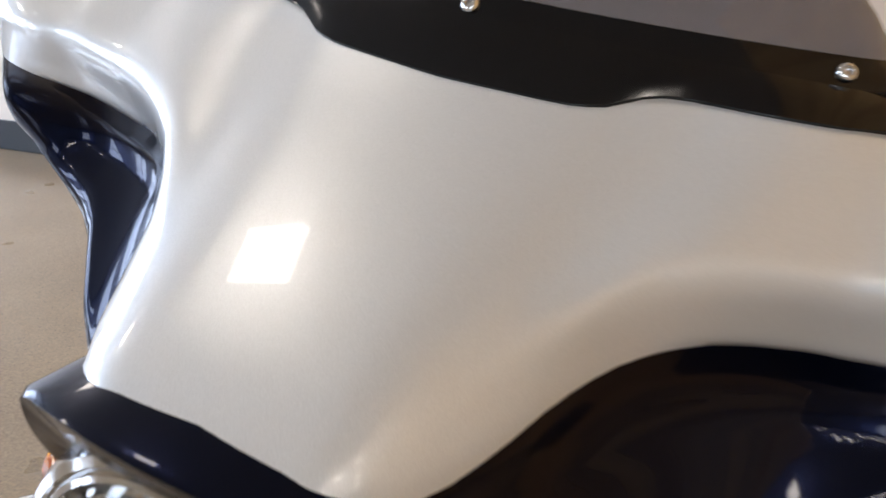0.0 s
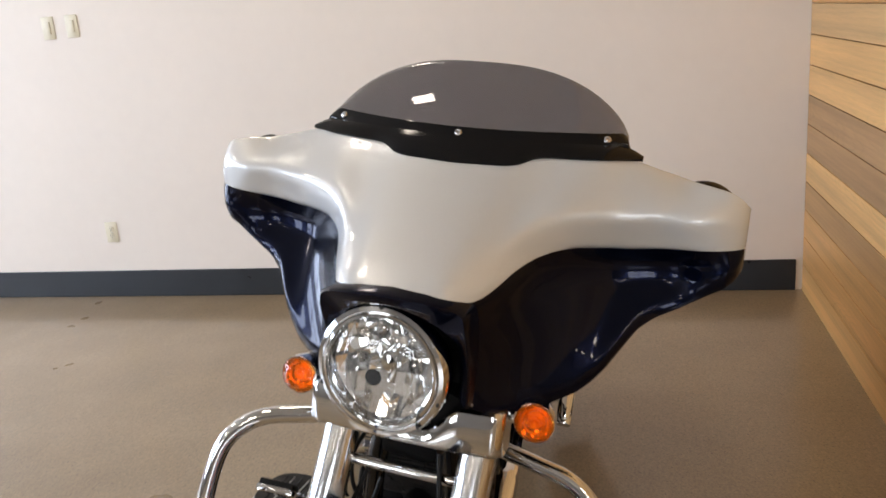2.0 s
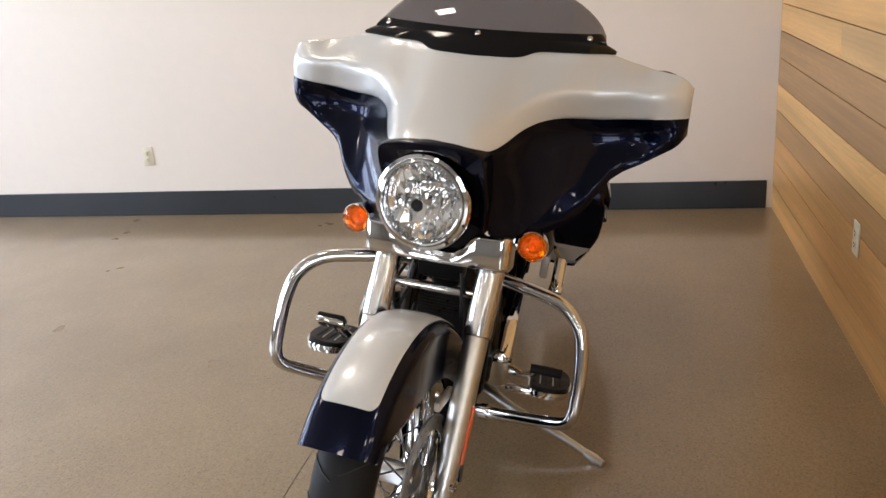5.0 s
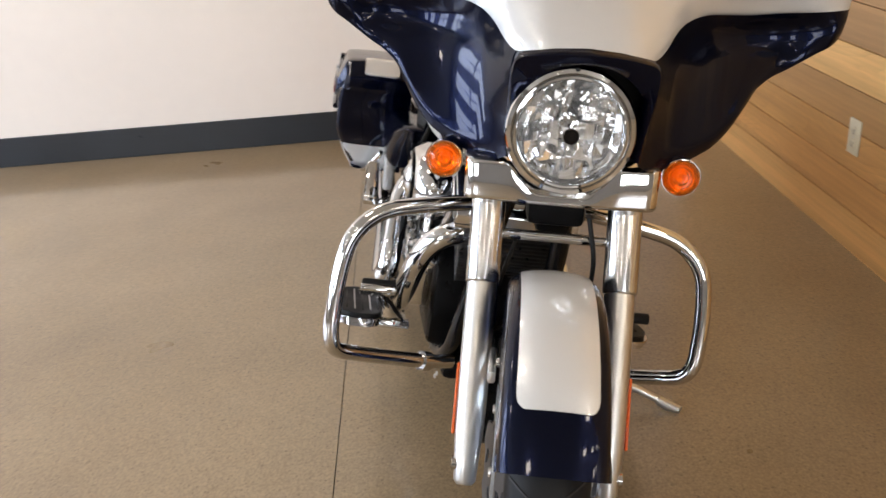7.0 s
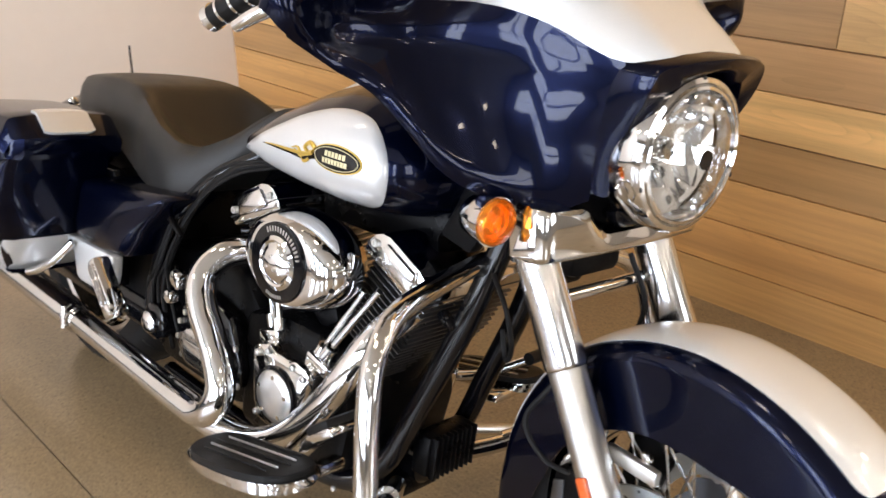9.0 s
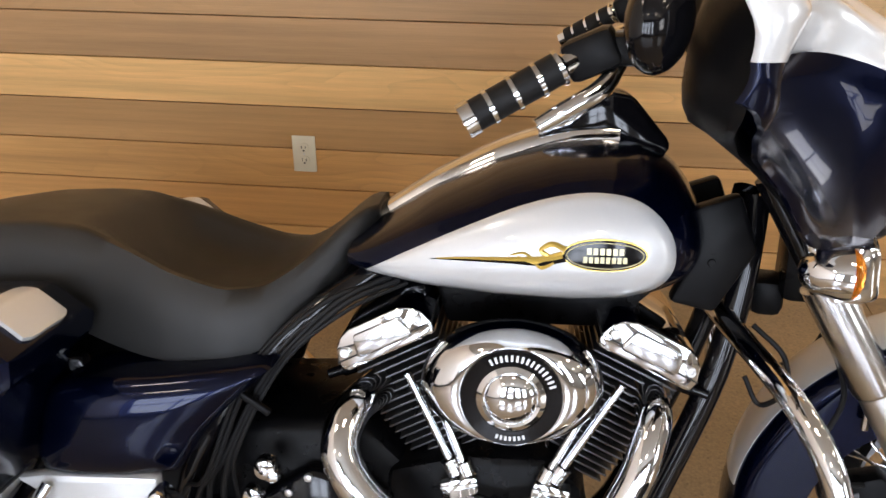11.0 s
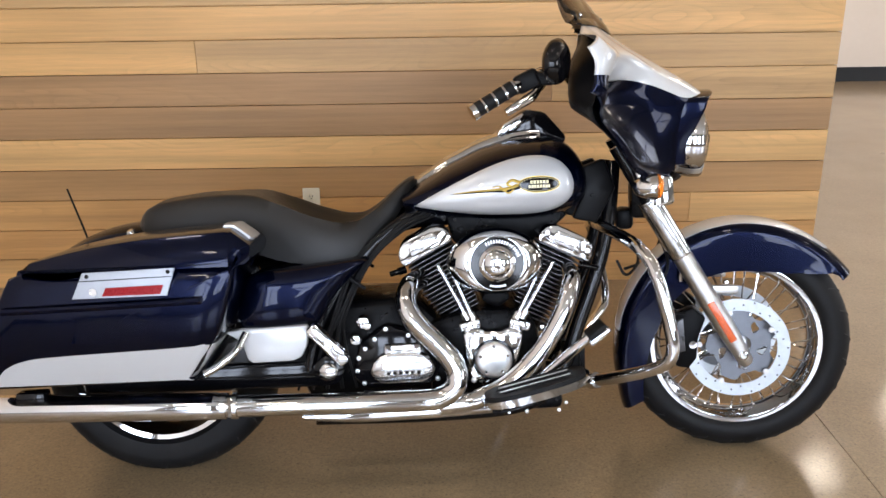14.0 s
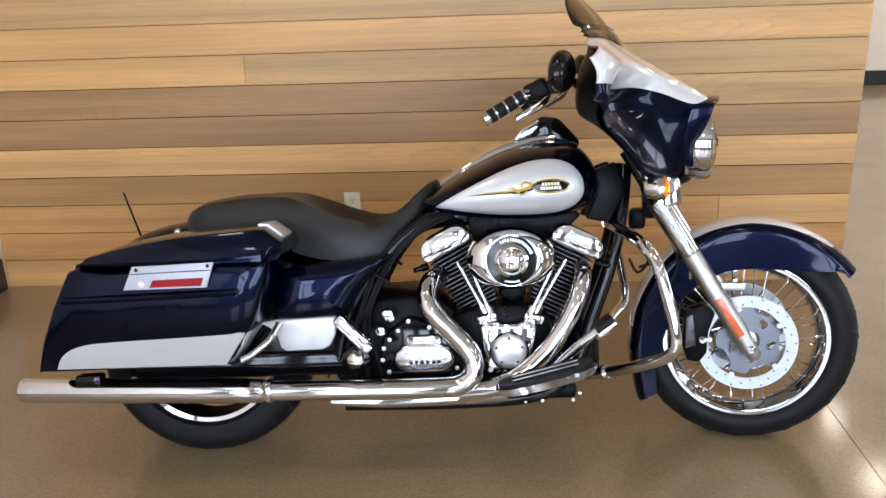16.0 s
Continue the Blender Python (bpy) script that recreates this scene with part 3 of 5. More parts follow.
def fender_point(deg, u, lift=0.0):
    """u: -1 at one lower edge, 0 on the crown, 1 at the other edge."""
    ro, ri = lerp_at(FEND_OUT, deg), lerp_at(FEND_IN, deg)
    w = 0.079
    if abs(u) < 0.6:
        a = abs(u) / 0.6
        y = w * math.sin(a * math.pi / 2) ** 0.9
        r = ro - 0.034 * (1 - math.cos(a * math.pi / 2)) ** 1.2
        nr, ny = math.cos(a * 1.3), math.sin(a * 1.3)
    else:
        a = (abs(u) - 0.6) / 0.4
        y = w + 0.003 * a
        r = (ro - 0.034) + (min(ri, ro - 0.036) - (ro - 0.034)) * a
        nr, ny = 0.0, 1.0
    r, y = r + lift * nr, (y + lift * ny) * (1 if u >= 0 else -1)
    t = radians(deg)
    return Vector((FEND_C[0] + r * math.cos(t), y, FEND_C[2] + r * math.sin(t)))


def fender_shell(lo, hi, u0, u1, lift, nd, nu, thick):
    rings = []
    for i in range(nd + 1):
        d = lo + (hi - lo) * i / nd
        us = [u0 + (u1 - u0) * j / nu for j in range(nu + 1)]
        rings.append([fender_point(d, u, lift) for u in us] + [fender_point(d, u, lift - thick) for u in us[::-1]])
    return skin(rings)


fend = part("front_fender", fender_shell(36, 212, -1, 1, 0, 62, 36, 0.003), NAVY, bike, "deep metallic navy front fender with skirted sides", True)
# silver crown panel with rounded front corners
rings = []
for i in range(57):
    d = 50 + 122 * (i / 56) ** 1.7
    k = 0.30 * (0.68 + 0.32 * math.sqrt(1 - (1 - min(1, (d - 50) / 4.0)) ** 2))
    us = [k * (2 * j / 14 - 1) for j in range(15)]
    rings.append([fender_point(d, u, 0.0022) for u in us] + [fender_point(d, u, 0.0004) for u in us[::-1]])
part("crown_panel", skin(rings), SILVER, fend, "silver painted crown panel", True)
for s in (-1, 1):
    part("fender_bolt", lathe([(0, 0.001), (0, 0.009), (0.006, 0.007), (0.007, 0.001)], (0.79, 0.082 * s, 0.49), (0, s, 0), 12), CHROME, fend, "", True)
    part("fender_stay", box((0.775, 0.094 * s, 0.475), (0.09, 0.014, 0.024), 0.005), ALLOY, fend, "", True)

# front brake calliper
for s in (-1, 1):
    cal = prism([(0.650, 0.405), (0.700, 0.425), (0.735, 0.395), (0.715, 0.335), (0.712, 0.275), (0.690, 0.245), (0.655, 0.250), (0.640, 0.300)], 0.064 * s, 0.108 * s, 0.008)
    ca = part("brake_calliper", cal, WRINKLE, bike, "black brake calliper", True)
    part("calliper_bolt", lathe([(0, 0.001), (0, 0.012), (0.004, 0.011), (0.005, 0.001)], (0.70, 0.108 * s, 0.318), (0, s, 0), 16), CHROME, ca, "", True)
    part("calliper_plate", prism([(0.652, 0.385), (0.672, 0.395), (0.680, 0.300), (0.650, 0.290)], 0.106 * s, 0.111 * s, 0.002), FIN_BLACK, ca, "", True)

# ---- batwing fairing ----
Z_LOW = [(0.0, 0.84), (0.114, 0.818), (0.13, 0.805), (0.15, 0.800), (0.18, 0.802), (0.22, 0.812), (0.255, 0.829), (0.277, 0.848), (0.296, 0.871), (0.312, 0.897), (0.335, 0.932), (0.36, 0.952), (0.39, 0.967), (0.44, 1.000), (0.457, 1.011), (0.475, 1.028), (0.483, 1.046)]
Z_TOP = [(0.0, 1.186), (0.10, 1.190), (0.20, 1.196), (0.30, 1.197), (0.34, 1.186), (0.39, 1.174), (0.43, 1.171), (0.455, 1.167), (0.472, 1.157), (0.483, 1.141)]
Z_CUT = [(0.0, 1.022), (0.06, 1.018), (0.100, 1.006), (0.118, 1.004), (0.136, 1.018), (0.152, 1.037), (0.174, 1.051), (0.197, 1.058), (0.222, 1.061), (0.26, 1.060), (0.30, 1.060), (0.38, 1.069), (0.46, 1.079), (0.483, 1.081)]
NOSE = [(0.78, 0.668), (0.88, 0.692), (0.96, 0.724), (1.000, 0.737), (1.020, 0.722), (1.05, 0.677), (1.096, 0.604), (1.13, 0.549), (1.156, 0.508), (1.20, 0.452)]


def smooth_at(table, x, r=0.012):
    return (lerp_at(table, x - r) + 2 * lerp_at(table, x) + lerp_at(table, x + r)) / 4


def fairing_x(y, z):
    y = abs(y)
    nose = smooth_at(NOSE, z, 0.022) - 0.8 * min(y, 0.12) ** 2
    wing = 0.478 - 0.030 * max(0.0, min(1.0, (y - 0.20) / 0.16)) * max(0.0, min(1.0, (z - 0.90) / 0.12)) + 0.15 * max(0.0, y - 0.28) + 0.48 * max(0.0, 1.0 - z)
    k = max(0.0, y - 0.06)
    pull = 0.135 + 0.05 * max(0.0, min(1.0, (z - 1.06) / 0.1))
    f = math.exp(-((k / pull) ** 2.0))
    x = wing + (nose - wing) * f
    cut, crest = smooth_at(Z_CUT, y, 0.02), lerp_at(Z_TOP, y)
    ridge = cut + min(0.060, 0.5 * (crest - cut))
    g = max(0.0, min(1.0, (y - 0.095) / 0.07)) * (1 - 0.8 * max(0.0, min(1.0, (y - 0.39) / 0.07)))
    d = ridge - z
    x += 0.013 * g * math.exp(-((d / 0.032) ** 2)) * min(1.0, (crest - cut) / 0.08)
    under = max(0.0, min(0.065, d))
    x -= 0.26 * g * (math.sqrt(under * under + 0.008 ** 2) - 0.008) * min(1.0, (crest - cut) / 0.08)
    up = max(0.0, -d)
    x -= 0.88 * g * (1 - f) * (math.sqrt(up * up + 0.014 ** 2) - 0.014)
    d = cut + 0.012 - z
    if d > 0:
        t = min(1.0, d / 0.050)
        x -= 0.024 * g * t * t * (3 - 2 * t) * math.exp(-max(0.0, d - 0.07) / 0.11)
    edge = min(1.0, max(0.0, (y - 0.385) / 0.099))
    x -= (0.026 + 0.034 * max(0.0, min(1.0, (z - 1.02) / 0.06))) * (1 - math.sqrt(max(0.0, 1 - edge * edge)))
    lo, hi = lerp_at(Z_LOW, y), lerp_at(Z_TOP, y)
    if y > 0.13:
        x -= 0.018 * max(0.0, 1 - (z - lo) / 0.035) ** 2 * min(1, (y - 0.13) / 0.1)
    if y > 0.25:
        x -= 0.030 * max(0.0, 1 - (hi - z) / 0.050) ** 2 * min(1, (y - 0.25) / 0.12) * (1 - 0.6 * edge)
    return x


def fairing_grid(y0, y1, low, high, ny, nz, thick, sink=0.0):
    """A curved panel of the fairing between two edge curves, with thickness."""
    rings = []
    for i in range(ny + 1):
        y = y0 + (y1 - y0) * i / ny
        if abs(y) > 0.36:
            y = math.copysign(0.36 + 0.1229 * (1 - (1 - (abs(y) - 0.36) / 0.123) ** 1.8), y)
        lo, hi = smooth_at(low, abs(y), 0.006), smooth_at(high, abs(y), 0.006)
        zs = [lo + (hi - lo) * j / nz for j in range(nz + 1)]
        rings.append([Vector((fairing_x(y, z) - sink, y, z)) for z in zs] + [Vector((fairing_x(y, z) - sink - thick, y * 0.99, z)) for z in zs[::-1]])
    return skin(rings)


fairing = new("fairing")
fairing.parent = bike
fairing.location.y = 0.012
tagged(fairing, "two-tone batwing fairing, silver above and navy below")
part("upper_panel", fairing_grid(-0.483, 0.483, Z_CUT, Z_TOP, 110, 26, 0.006), SILVER, fairing, "pearl silver upper fairing panel", True, angle=60)
for s in (-1, 1):
    part("lower_panel", fairing_grid(0.114 * s, 0.483 * s, Z_LOW, Z_CUT, 50, 30, 0.006), NAVY, fairing, "glossy navy lower fairing panel", True, angle=60)

# hood round the headlamp
HOOD = [(0, -0.108, 0.828), (0, -0.113, 0.90), (0, -0.114, 0.960), (0, -0.113, 0.985), (0, -0.108, 1.001), (0, -0.09, 1.010), (0, -0.05, 1.018), (0, 0, 1.021), (0, 0.05, 1.018), (0, 0.09, 1.010), (0, 0.108, 1.001), (0, 0.113, 0.985), (0, 0.114, 0.960), (0, 0.113, 0.90), (0, 0.108, 0.828)]
hood = []
for y, z in [(p.y * 1.05, p.z) for p in spline(HOOD, 5)]:
    top = min(1.0, max(0.0, (z - 0.93) / 0.07))
    brow = min(1.0, max(0.0, (z - 0.845) / 0.15))
    xf = 0.674 + 0.042 * brow * brow * (3 - 2 * brow) + 0.038 * top * (1 - 0.7 * (y / 0.120) ** 2)
    c = Vector((0, 0, 0.885))
    d = (Vector((0, y, z)) - c).normalized()
    o = Vector((0, y, z))
    hood.append([Vector((0.600, 0, 0)) + o * 1.0, Vector((xf - 0.006, 0, 0)) + o, Vector((xf, 0, 0)) + o - d * 0.004, Vector((xf - 0.003, 0, 0)) + o - d * (0.010 + 0.006 * top), Vector((xf - 0.012, 0, 0)) + c + d * min((o - c).length - 0.020, 0.116), Vector((xf - 0.04, 0, 0)) + c + d * min((o - c).length - 0.022, 0.113), Vector((0.600, 0, 0)) + o - d * 0.014])
part("headlamp_hood", skin(hood), NAVY, fairing, "glossy dark hood over the headlamp", True, angle=60)
part("hood_back", lathe([(0.0, 0.001), (0.0, 0.125)], (0.612, 0, 0.885), (1, 0, 0), 32), PLASTIC, fairing, "", True)

# inner fairing: closed black shell behind the panels
inner = []
for i in range(61):
    y = -0.446 + 0.892 * i / 60
    out = max(0.0, (abs(y) - 0.30) / 0.146)
    lo, hi = smooth_at(Z_LOW, abs(y)) + 0.004, smooth_at(Z_TOP, abs(y)) - 0.004 - 0.030 * out
    zs = [lo + (hi - lo) * j / 10 for j in range(11)]
    back = 0.342 + 0.054 * max(0, (1.0 - lo) / 0.2)
    deep = 1 - (abs(y) / 0.448) ** 9
    ring = [Vector((min(fairing_x(y, z) - 0.010 - 0.016 * out, 0.60), y, z)) for z in zs]
    for z in zs[::-1]:
        front = fairing_x(y, z) - 0.014 - 0.020 * out
        x = min(back + 0.05 * abs(2 * (z - lo) / max(hi - lo, 0.001) - 1) ** 3 + 1.15 * max(0, 1.0 - z), front)
        ring.append(Vector((front + (x - front) * deep, y * 0.985, z)))
    inner.append(ring)
part("inner_fairing", skin(inner), PLASTIC, fairing, "matt black inner fairing shell", True, angle=50)

# windshield
SH_W = 0.282


def shield_point(u, v, off=0.0):
    """u across from -1 to 1, v from the base to the rim."""
    a = abs(u)
    h = 0.020 + 0.112 * (1 - a ** 2.6) ** 0.8
    bx, bz = 0.458 - 0.080 * a ** 1.8, 1.206 + 0.006 * a ** 2
    x = bx - 0.86 * h * v + 0.012 * math.sin(math.pi * v)
    return Vector((x + off, SH_W * u * (1 - 0.03 * v), bz + h * v))


rings = []
for i in range(49):
    u = -1 + 2 * i / 48
    vs = [j / 14 for j in range(15)]
    rings.append([shield_point(u, v) for v in vs] + [shield_point(u, v, -0.004) for v in vs[::-1]])
part("windshield", skin(rings), SMOKE, fairing, "low smoked acrylic windshield", True, angle=60)
rings = []
for i in range(49):
    u = -1 + 2 * i / 48
    h = 0.020 + 0.112 * (1 - abs(u) ** 2.6) ** 0.8
    top = min(0.9, 0.026 / h)
    vs = [top * j / 4 for j in range(5)]
    rings.append([shield_point(u, v, 0.0045) for v in vs] + [shield_point(u, v, 0.001) for v in vs[::-1]])
part("shield_strip", skin(rings), BLACK, fairing, "dark glossy strip along the windshield's foot", True)
# black trim below the shield, deeper in the middle
TRIM_LOW = [(0.0, 1.177), (0.09, 1.179), (0.112, 1.182), (0.135, 1.193), (0.15, 1.195), (0.25, 1.198), (0.305, 1.201)]
rings = []
for i in range(61):
    y = -0.305 + 0.61 * i / 60
    lo = smooth_at(TRIM_LOW, abs(y), 0.006)
    base = shield_point(max(-1, min(1, y / SH_W)), 0.06)
    fx = fairing_x(y, lo) + 0.0035
    tip = max(0.0, (abs(y) - 0.268) / 0.037)
    ring = []
    for j in range(6):
        k = j / 5
        q = Vector((fx, y, lo)).lerp(Vector((base.x + 0.005, y, max(base.z + 0.004, lo + 0.002))).lerp(Vector((fx - 0.012, y, lo + 0.003)), min(1, tip) ** 2), k)
        ring.append(q + Vector((0.5, 0, 0.8)) * 0.005 * math.sin(math.pi * k) * 0.4)
    rings.append(ring + [p - Vector((0.003, 0, 0.004)) for p in ring[::-1]])
part("shield_trim", skin(rings), BLACK, fairing, "gloss black trim between fairing and windshield", True)
for u in (-0.87, 0.0, 0.87):
    p = shield_point(u, 0.016 / (0.020 + 0.112 * (1 - abs(u) ** 2.6) ** 0.8), 0.004)
    nrm = Vector((0.8, 0.35 * u, 0.55)).normalized()
    bo = lathe([(-0.004, 0.0068), (0.002, 0.0068), (0.004, 0.0052), (0.0045, 0.0036), (0.001, 0.0032), (0.001, 0.0001)], p, nrm, 20)
    part("shield_bolt", bo, CHROME, fairing, "small socket bolt", True)

# headlamp
lamp = new("headlamp")
lamp.parent = bike
tagged(lamp, "round clear headlamp in a chrome ring")
HC = Vector((0.710, 0, 0.886))
lamp.location, lamp.scale = -0.055 * HC, (1.055, 1.055, 1.055)
part("trim_ring", lathe([(-0.085, 0.080), (-0.06, 0.094), (-0.02, 0.101), (0.004, 0.102), (0.012, 0.098), (0.014, 0.092), (0.010, 0.0895), (0.015, 0.0875), (0.016, 0.084), (0.010, 0.081), (-0.01, 0.080)], HC, (1, 0, 0), 56), CHROME, lamp, "chrome trim ring", True)
# faceted reflector bowl: flutes and tilted facets
rnd = random.Random(5)
bowl = bmesh.new()
STEP_Y, STEP_Z = 0.0138, 0.0276
for i in range(-6, 6):
    for j in range(-3, 3):
        y0, z0 = i * STEP_Y, j * STEP_Z
        cy, cz = y0 + STEP_Y / 2, z0 + STEP_Z / 2
        if math.hypot(cy, cz) > 0.086:
            continue
        ty, tz = rnd.uniform(-0.0042, 0.0042), rnd.uniform(-0.004, 0.004)
        pts = []
        for y, z, ey, ez in ((y0, z0, -1, -1), (y0 + STEP_Y, z0, 1, -1), (y0 + STEP_Y, z0 + STEP_Z, 1, 1), (y0, z0 + STEP_Z, -1, 1)):
            r = math.hypot(y, z)
            if r > 0.0835:
                y, z, r = y * 0.0835 / r, z * 0.0835 / r, 0.0835
            pts.append(HC + Vector((-0.070 + 8.2 * r * r + ty * ey + tz * ez, y, z)))
        bowl.faces.new([bowl.verts.new(p) for p in pts])
part("reflector", bowl, REFLECTOR, lamp, "faceted bright reflector", True, smooth=False)
part("reflector_back", lathe([(-0.082, 0.001), (-0.070, 0.03), (-0.018, 0.084)], HC, (1, 0, 0), 32), REFLECTOR, lamp, "", True)
part("bulb_shield", lathe([(-0.075, 0.001), (-0.075, 0.016), (-0.03, 0.016), (-0.022, 0.012), (-0.020, 0.001)], HC, (1, 0, 0), 20), CHROME, lamp, "", True)
head_lens = part("lens", lathe([(0.0295, 0.001), (0.0285, 0.025), (0.0245, 0.050), (0.0175, 0.070), (0.007, 0.083), (0.010, 0.083), (0.020, 0.070), (0.027, 0.050), (0.031, 0.025), (0.032, 0.001)], HC, (1, 0, 0), 48), GLASS, lamp, "clear domed glass lens", True)
head_lens.visible_shadow = False
part("lens_badge", lathe([(0.0, 0.0001), (0.0, 0.0125), (0.002, 0.012), (0.002, 0.0001)], HC + Vector((0.033, 0, 0.0)), (1, 0, 0), 24), BLACK, lamp, "small dark round badge", True)
for a in (90, 200, 340):
    t = radians(a)
    part("ring_screw", lathe([(0, 0.0001), (0.001, 0.004)], HC + Vector((0.0135, 0.096 * math.cos(t), 0.096 * math.sin(t))), (-1, 0, 0), 10), DARK, lamp, "", True)

# handlebar, grips, levers, mirrors
for s in (-1, 1):
    g0, g1 = Vector((0.130, 0.411 * s, 1.000)), Vector((0.232, 0.372 * s, 1.058))
    ax = (g1 - g0).normalized()
    grip = part("grip", lathe([(0.012, 0.001), (0.012, 0.0185), (0.118, 0.0185), (0.122, 0.001)], g0, ax, 20), RUBBER, bike, "black rubber grip with chrome bands", True)
    for d in (0.0, 0.032, 0.062, 0.092, 0.118):
        part("grip_band", lathe([(d, 0.001), (d, 0.0205), (d + (0.014 if d == 0 else 0.005), 0.0205), (d + (0.016 if d == 0 else 0.005), 0.001)], g0, ax, 20), CHROME, grip, "", True)
    part("handlebar", tube([g1, (0.290, 0.325 * s, 1.085), (0.345, 0.22 * s, 1.085), (0.40, 0.10 * s, 1.02)], 0.0135, 12, 6), CHROME, bike, "", True)
    part("switch_housing", box((0.262, 0.350 * s, 1.070), (0.062, 0.050, 0.046), 0.010, turn=Matrix.Rotation(radians(-24), 3, "Y")), PLASTIC, bike, "black switch housing", True)
    part("brake_lever", tube([(0.292, 0.352 * s, 1.058), (0.275, 0.375 * s, 1.034), (0.240, 0.396 * s, 1.014), (0.212, 0.408 * s, 0.998)], [0.009, 0.012, 0.011, 0.009], 10, 5), CHROME, bike, "chrome lever", True)
    part("lever_mount", box((0.295, 0.350 * s, 1.075), (0.07, 0.036, 0.034), 0.008), PLASTIC, bike, "", True)
    mir = bmesh.new()
    bmesh.ops.create_uvsphere(mir, u_segments=28, v_segments=16, radius=1)
    mir.transform(Matrix.Translation((0.334, 0.424 * s, 1.113)) @ Matrix.Rotation(radians(18 * s), 4, "Z") @ Matrix.Rotation(radians(-22 * s), 4, "X") @ Matrix.Diagonal((0.030, 0.060, 0.052, 1)))
    part("mirror", mir, BLACK, bike, "oval gloss black mirror", True)

# headstock and dark gear between the forks
dk = bmesh.new()
box((0.56, 0, 0.73), (0.06, 0.11, 0.12), 0.015, dk)
box((0.515, 0, 0.665), (0.05, 0.07, 0.06), 0.015, dk)
part("steering_head", dk, PLASTIC, bike, "", True)

# ---- tank ----
T_TOP = [(-0.115, 0.765), (-0.085, 0.785), (0.0, 0.838), (0.10, 0.884), (0.18, 0.907), (0.25, 0.914), (0.30, 0.908), (0.345, 0.888), (0.375, 0.852), (0.391, 0.812), (0.398, 0.775)]
T_BOT = [(-0.115, 0.728), (-0.085, 0.712), (0.0, 0.694), (0.10, 0.684), (0.20, 0.680), (0.27, 0.684), (0.32, 0.694), (0.36, 0.712), (0.385, 0.738), (0.398, 0.770)]
T_HW = [(-0.115, 0.130), (-0.085, 0.156), (0.0, 0.185), (0.10, 0.207), (0.20, 0.221), (0.26, 0.222), (0.31, 0.214), (0.35, 0.192), (0.38, 0.145), (0.398, 0.05)]


def tank_y(x, z):
    """Half width of the tank at x and height z."""
    lo, hi, hw = smooth_at(T_BOT, x, 0.01), smooth_at(T_TOP, x, 0.01), smooth_at(T_HW, x, 0.012)
    mid = lo + 0.42 * (hi - lo)
    k = (z - mid) / (hi - mid) if z > mid else (mid - z) / (mid - lo)
    return hw * max(0.0, 1 - min(1, abs(k)) ** 2.3) ** (1 / 2.1)


rings = []
for i in range(53):
    x = -0.115 + 0.513 * (1 - (1 - i / 52) ** 1.3) if i < 52 else 0.398
    lo, hi = smooth_at(T_BOT, x, 0.01), smooth_at(T_TOP, x, 0.01)
    mid = lo + 0.42 * (hi - lo)
    ring = []
    for k in range(40):
        a = 2 * math.pi * k / 40
        c, sn = math.cos(a), math.sin(a)
        z = mid + (hi - mid) * abs(sn) ** 0.9 if sn > 0 else mid - (mid - lo) * abs(sn) ** 0.9
        ring.append(Vector((x, math.copysign(tank_y(x, z), c), z)))
    rings.append(ring)
tank = part("fuel_tank", skin(rings), NAVY, bike, "teardrop navy fuel tank with silver side panels", angle=60)
SILVER_OUT = [(-0.084, 0.737), (-0.02, 0.772), (0.05, 0.806), (0.12, 0.836), (0.19, 0.856), (0.25, 0.859), (0.295, 0.845), (0.325, 0.812), (0.333, 0.772), (0.318, 0.738), (0.285, 0.716), (0.235, 0.706), (0.16, 0.705), (0.08, 0.709), (0.0, 0.720), (-0.06, 0.731)]
for s in (-1, 1):
    o = [Vector((p.x, 0, p.z)) for p in spline([(x, 0, z) for x, z in SILVER_OUT] + [(SILVER_OUT[0][0], 0, SILVER_OUT[0][1])], 4)[:-1]]
    cen = Vector((0.17, 0, 0.775))
    rings = []
    for j in range(9):
        k = 1 - j / 9
        rings.append([Vector((p.x, s * (tank_y(p.x, p.z) + 0.0022), p.z)) for p in (cen + (q - cen) * k for q in o)])
    edge = [Vector((p.x, p.y - s * 0.003, p.z)) for p in rings[0]]
    bm = skin([edge] + rings, caps=False)
    bm.verts.ensure_lookup_table()
    n = len(o)
    bm.faces.new(bm.verts[-n:])
    part("side_panel", bm, SILVER, tank, "silver teardrop panel", angle=70)


